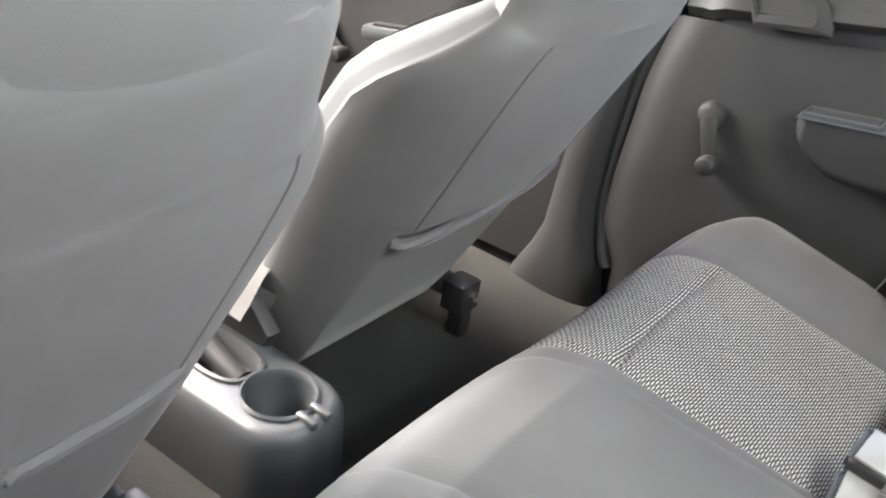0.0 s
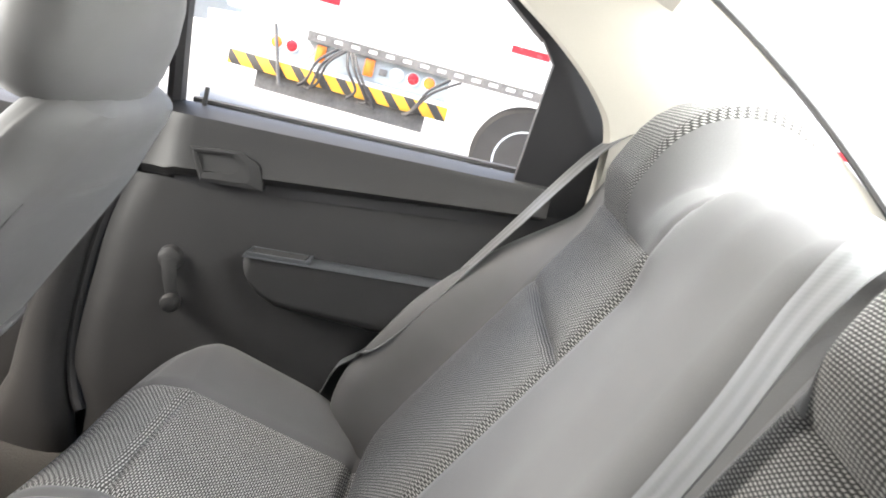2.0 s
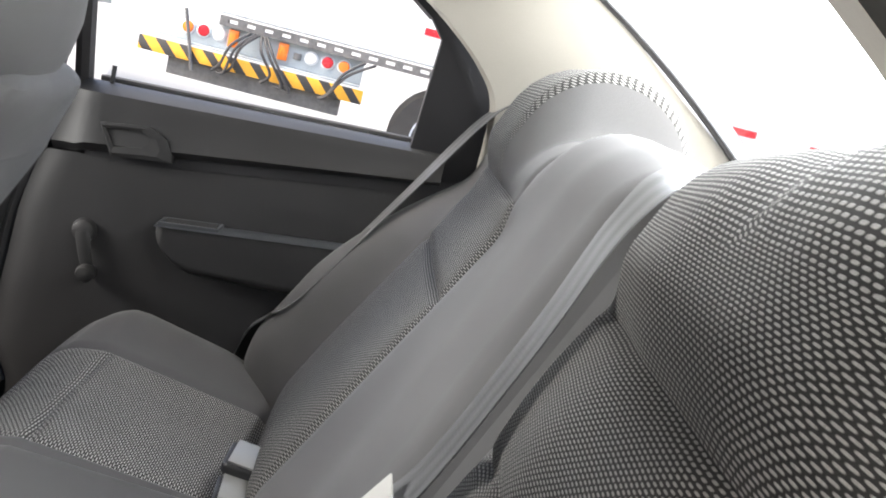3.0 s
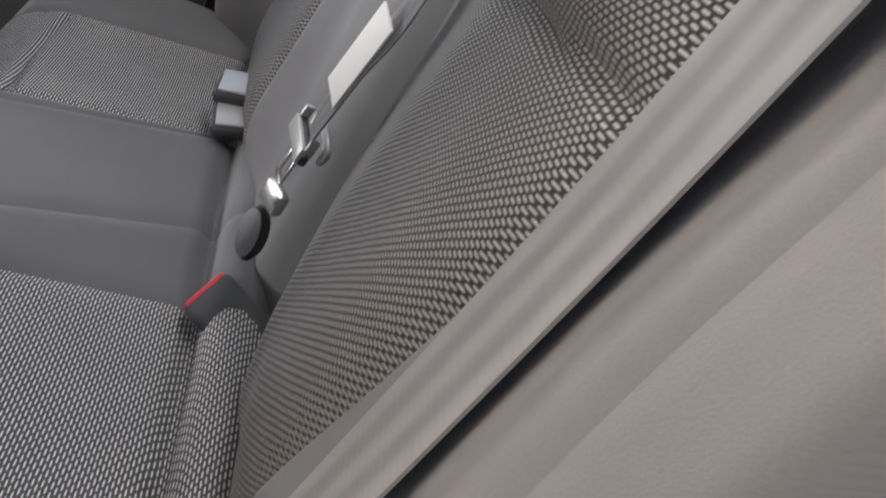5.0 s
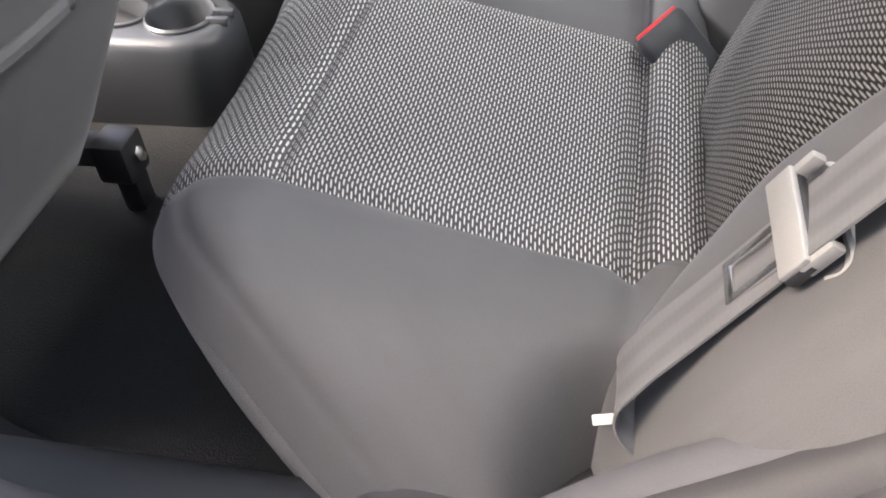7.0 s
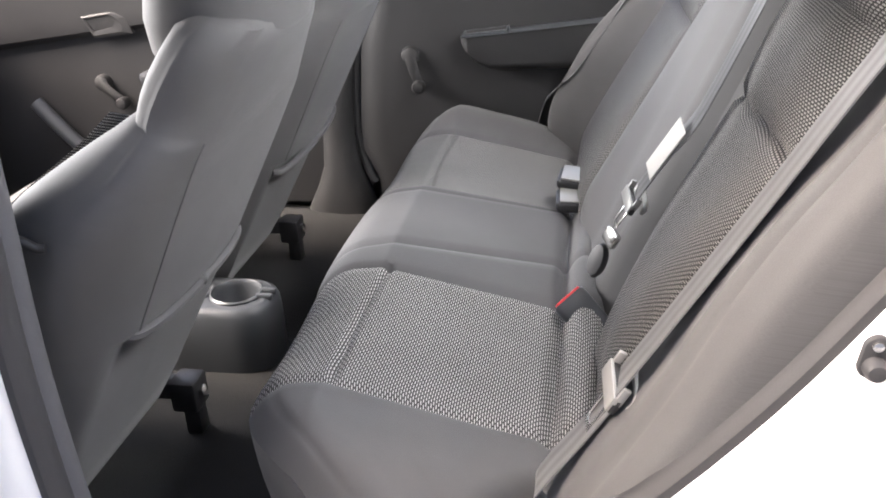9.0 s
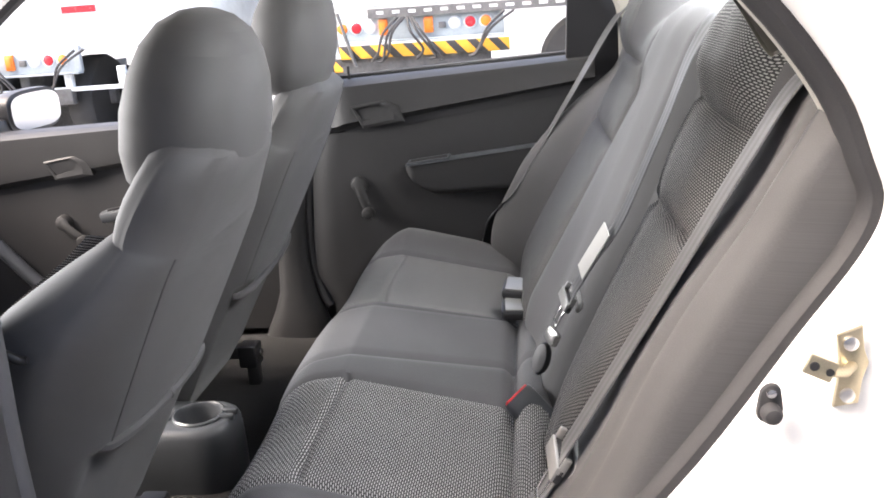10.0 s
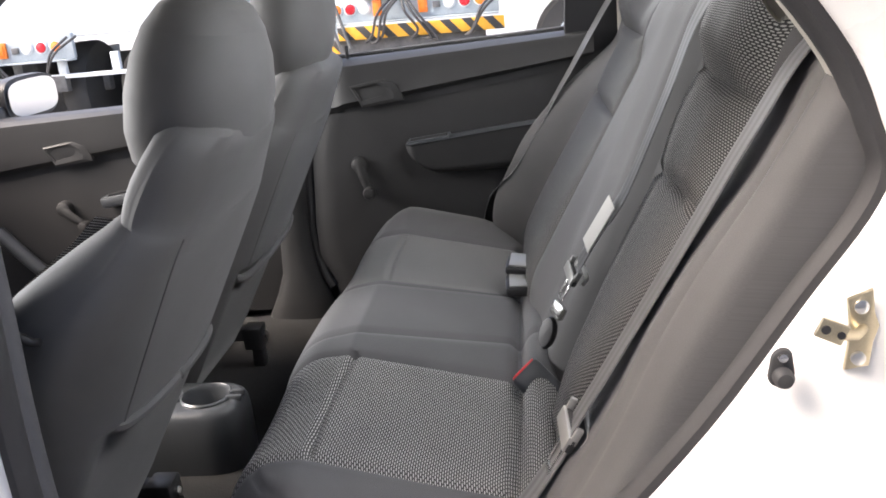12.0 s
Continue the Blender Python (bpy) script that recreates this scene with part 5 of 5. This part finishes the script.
def build_pillar_hook():
    hook = thing("pillar_hook", "small black plastic hook on the door pillar trim", "hook", (-0.280, -0.610, 0.843))
    bm = bmesh.new()
    box(bm, (-0.277, -0.610, 0.847), (0.020, 0.012, 0.016), 0.003)
    part("base", bm, BLACK_PLASTIC, hook)
    bm = bmesh.new()
    tube(bm, curve([(-0.273, -0.612, 0.849), (-0.259, -0.610, 0.847), (-0.249, -0.606, 0.839), (-0.241, -0.604, 0.838)], 5), lambda t: 0.0055 - 0.001 * t, 10)
    part("arm", bm, BLACK_PLASTIC, hook)


# ---- lorries outside ----
def build_lorry(dx, dy, words, chassis=False):
    """The tail of a lorry: light bar, striped bumper, bed rail with slots, box body, wheel."""
    first = set(scene.objects)
    lorry = thing("lorry", words, "lorry", (dx, 5.8 + dy, 0), "parked lorries")
    X = lambda x: x + dx  # noqa: E731
    Y = 5.80 + dy
    face = Matrix.Rotation(radians(90), 4, "X")
    bm = bmesh.new()
    box(bm, (X(-0.80), Y + 0.025, 0.985), (1.62, 0.05, 0.21), 0.008)
    box(bm, (X(-0.80), Y - 0.02, 0.872), (1.62, 0.10, 0.016), 0.004)
    bar = part("light_bar", bm, TRUCK_WHITE_SHADED, lorry, "white steel light bar, greyed for the shade under the box body")
    for x, mat in ((-1.345, AMBER), (-1.225, RED_LENS), (-1.105, CLEAR_LENS), (-0.394, CLEAR_LENS), (-0.266, RED_LENS), (-0.138, AMBER)):
        at = Matrix.Translation((X(x), Y, 0.988)) @ face
        bm = bmesh.new()
        turned(bm, [(0.052, 0.0), (0.054, 0.008), (0.046, 0.014), (0.044, 0.010)], at, 20)
        lamp = part("tail_lamp", bm, TRUCK_WHITE, bar)
        bm = bmesh.new()
        turned(bm, [(0.045, 0.008), (0.040, 0.022), (0.02, 0.028)], at, 20)
        part("lens", bm, mat, lamp)
    for x in (-0.995, -0.612):
        bm = bmesh.new()
        box(bm, (X(x), Y - 0.015, 0.985), (0.075, 0.03, 0.13), 0.006)
        lamp = part("marker_lamp", bm, AMBER, bar, "amber marker lamp")
        bm = bmesh.new()
        box(bm, (X(x), Y - 0.033, 0.985), (0.045, 0.012, 0.09), 0.005)
        part("lens", bm, AMBER, lamp)
    bm = bmesh.new()
    box(bm, (X(-0.50), Y - 0.01, 0.975), (0.06, 0.02, 0.05), 0.004)
    part("socket", bm, TRUCK_STEEL, bar)
    if not chassis:
        bm = bmesh.new()
        box(bm, (X(-0.81), Y - 0.05, 0.795), (1.72, 0.06, 0.105), 0.006)
        part("bumper", bm, HAZARD, lorry, "yellow and black striped bumper")
    bm = bmesh.new()
    box(bm, (X(-0.78), Y + 0.03, 0.675), (1.34, 0.08, 0.135), 0.006)
    part("under_rail", bm, TRUCK_STEEL, lorry)
    if not chassis:
        bm = bmesh.new()
        for k in range(14):
            x = X(-1.08 + 0.135 * k)
            box(bm, (x, Y - 0.03, 1.100), (0.065, 0.05, 0.075))
            box(bm, (x + 0.0675, Y - 0.03, 1.127), (0.070, 0.05, 0.021))
            box(bm, (x + 0.0675, Y - 0.03, 1.076), (0.070, 0.05, 0.027))
        part("bed_rail", bm, TRUCK_STEEL, lorry, "perforated dark steel bed rail")
    bm = bmesh.new()
    low = 1.05 if chassis else 1.15
    right = 1.2 if chassis else 9.0
    box(bm, (X((right - 1.8) / 2), Y + 1.25, (low + 3.17) / 2), (right + 1.8, 2.4, 3.17 - low), 0.02)
    part("box_body", bm, TRUCK_WHITE, lorry, "white box body")
    for x, z in ((0.05, 1.385),) if chassis else ((-1.1, 1.395), (0.55, 1.405), (2.92, 1.35), (3.66, 1.35)):
        bm = bmesh.new()
        box(bm, (X(x), Y + 0.046, z), (0.30, 0.004, 0.055))
        part("reflector", bm, RED_LENS, lorry, "faded red reflective tape")
    for x0, x1, sag in ((-0.86, -1.04, 0.20), (-0.82, -1.0, 0.25), (-0.78, -0.66, 0.18), (-0.76, -0.56, 0.24), (-0.74, -0.50, 0.27), (0.02, -0.20, 0.20), (0.10, -0.22, 0.24), (-0.80, -0.95, 0.2)):
        bm = bmesh.new()
        tube(bm, curve([(X(x0), Y - 0.08, 1.06), (X((x0 + x1) / 2) - 0.03, Y - 0.14, 0.98 - sag * 0.2), (X(x1), Y - 0.12, 0.98 - sag), (X(x1) - 0.06, Y - 0.10, 0.72)], 6), 0.011, 6)
        part("hose", bm, RUBBER, lorry, "black air hose")
    bm = bmesh.new()
    tube(bm, [Vector((X(-1.36), Y - 0.09, 1.12)), Vector((X(-1.24), Y - 0.10, 0.68))], 0.014, 8)
    part("strap", bm, TRUCK_STEEL, lorry)
    if chassis:
        bm = bmesh.new()
        for x in (-1.1, -0.55):
            box(bm, (X(x), Y + 1.0, 0.78), (0.09, 1.9, 0.20), 0.01)
        box(bm, (X(-0.8), Y + 0.5, 0.62), (1.7, 0.10, 0.14), 0.02)
        # wide dark sheet behind the beams, standing in for shade under the lorry
        box(bm, (X(-0.6), Y + 0.9, 0.55), (2.9, 0.06, 0.62), 0.02)
        part("chassis_frame", bm, TRUCK_STEEL, lorry, "dirty dark steel chassis beams and a dark sheet for under-body shade")
        bm = bmesh.new()
        box(bm, (X(-0.6), Y + 0.02, 0.735), (2.6, 0.05, 0.035), 0.006)
        for x in (-1.2, -0.13, 0.35):
            box(bm, (X(x), Y + 0.03, 0.82), (0.07, 0.05, 0.17), 0.006)
        part("crossbeam", bm, TRUCK_WHITE, lorry, "pale steel underrun beam")
        for x in (-1.45, -0.15):
            foot = Matrix.Translation((X(x) + 0.14, Y + 0.55, 0.57)) @ Matrix.Rotation(radians(-90), 4, "Y") @ Matrix.Scale(0.88, 4)
            bm = bmesh.new()
            turned(bm, [(0.28, 0.0), (0.45, 0.02), (0.48, 0.06), (0.48, 0.24), (0.45, 0.28), (0.28, 0.30)], foot, 32)
            part("rear_wheel", bm, TYRE, lorry, "black rubber tyre")
    at = Matrix.Translation((X(0.72), Y + 0.35, 0.575)) @ face @ Matrix.Scale(0.86, 4)
    bm = bmesh.new()
    turned(bm, [(0.28, 0.0), (0.46, 0.02), (0.50, 0.06), (0.50, 0.22), (0.46, 0.26), (0.28, 0.28)], at, 36)
    wheel = part("wheel", bm, TYRE, lorry, "black rubber tyre")
    bm = bmesh.new()
    turned(bm, [(0.27, 0.25), (0.29, 0.29), (0.20, 0.24), (0.09, 0.26), (0.03, 0.28)], at, 30)
    part("rim", bm, TRUCK_WHITE, wheel)
    # lowered onto its wheels
    sink = Matrix.Translation((0, 0, -0.140))
    for ob in set(scene.objects) - first:
        if ob.type == "MESH":
            ob.data.transform(sink)


build_ground()
build_blocking_wall()
build_floor()
build_roof()
build_rear_window()
build_shelf()
build_pillar_trim(1)
build_pillar_trim(-1)
build_body_side()
build_far_wall()
build_b_pillar()
build_rear_door()
build_front_door()
build_open_door()
build_dashboard()
build_bench()
build_backrest()
build_front_seat(-0.350, 0.0, 0.0, 0.152, 0.0, "dark grey cloth front seat slid towards the rear bench")
build_front_seat(0.300, -0.044, 0.048, 0.118, 1.0, "dark grey cloth front seat, its headrest pulled up higher")
build_console()
build_belts()
build_buckles()
build_side_mirror()
build_striker()
build_pillar_hook()
build_lorry(0.0, 0.0, "white flatbed lorry tail with a striped bumper and round lamps")
build_lorry(-3.57, 0.0, "white lorry tail with amber lamps and a dark chassis", True)
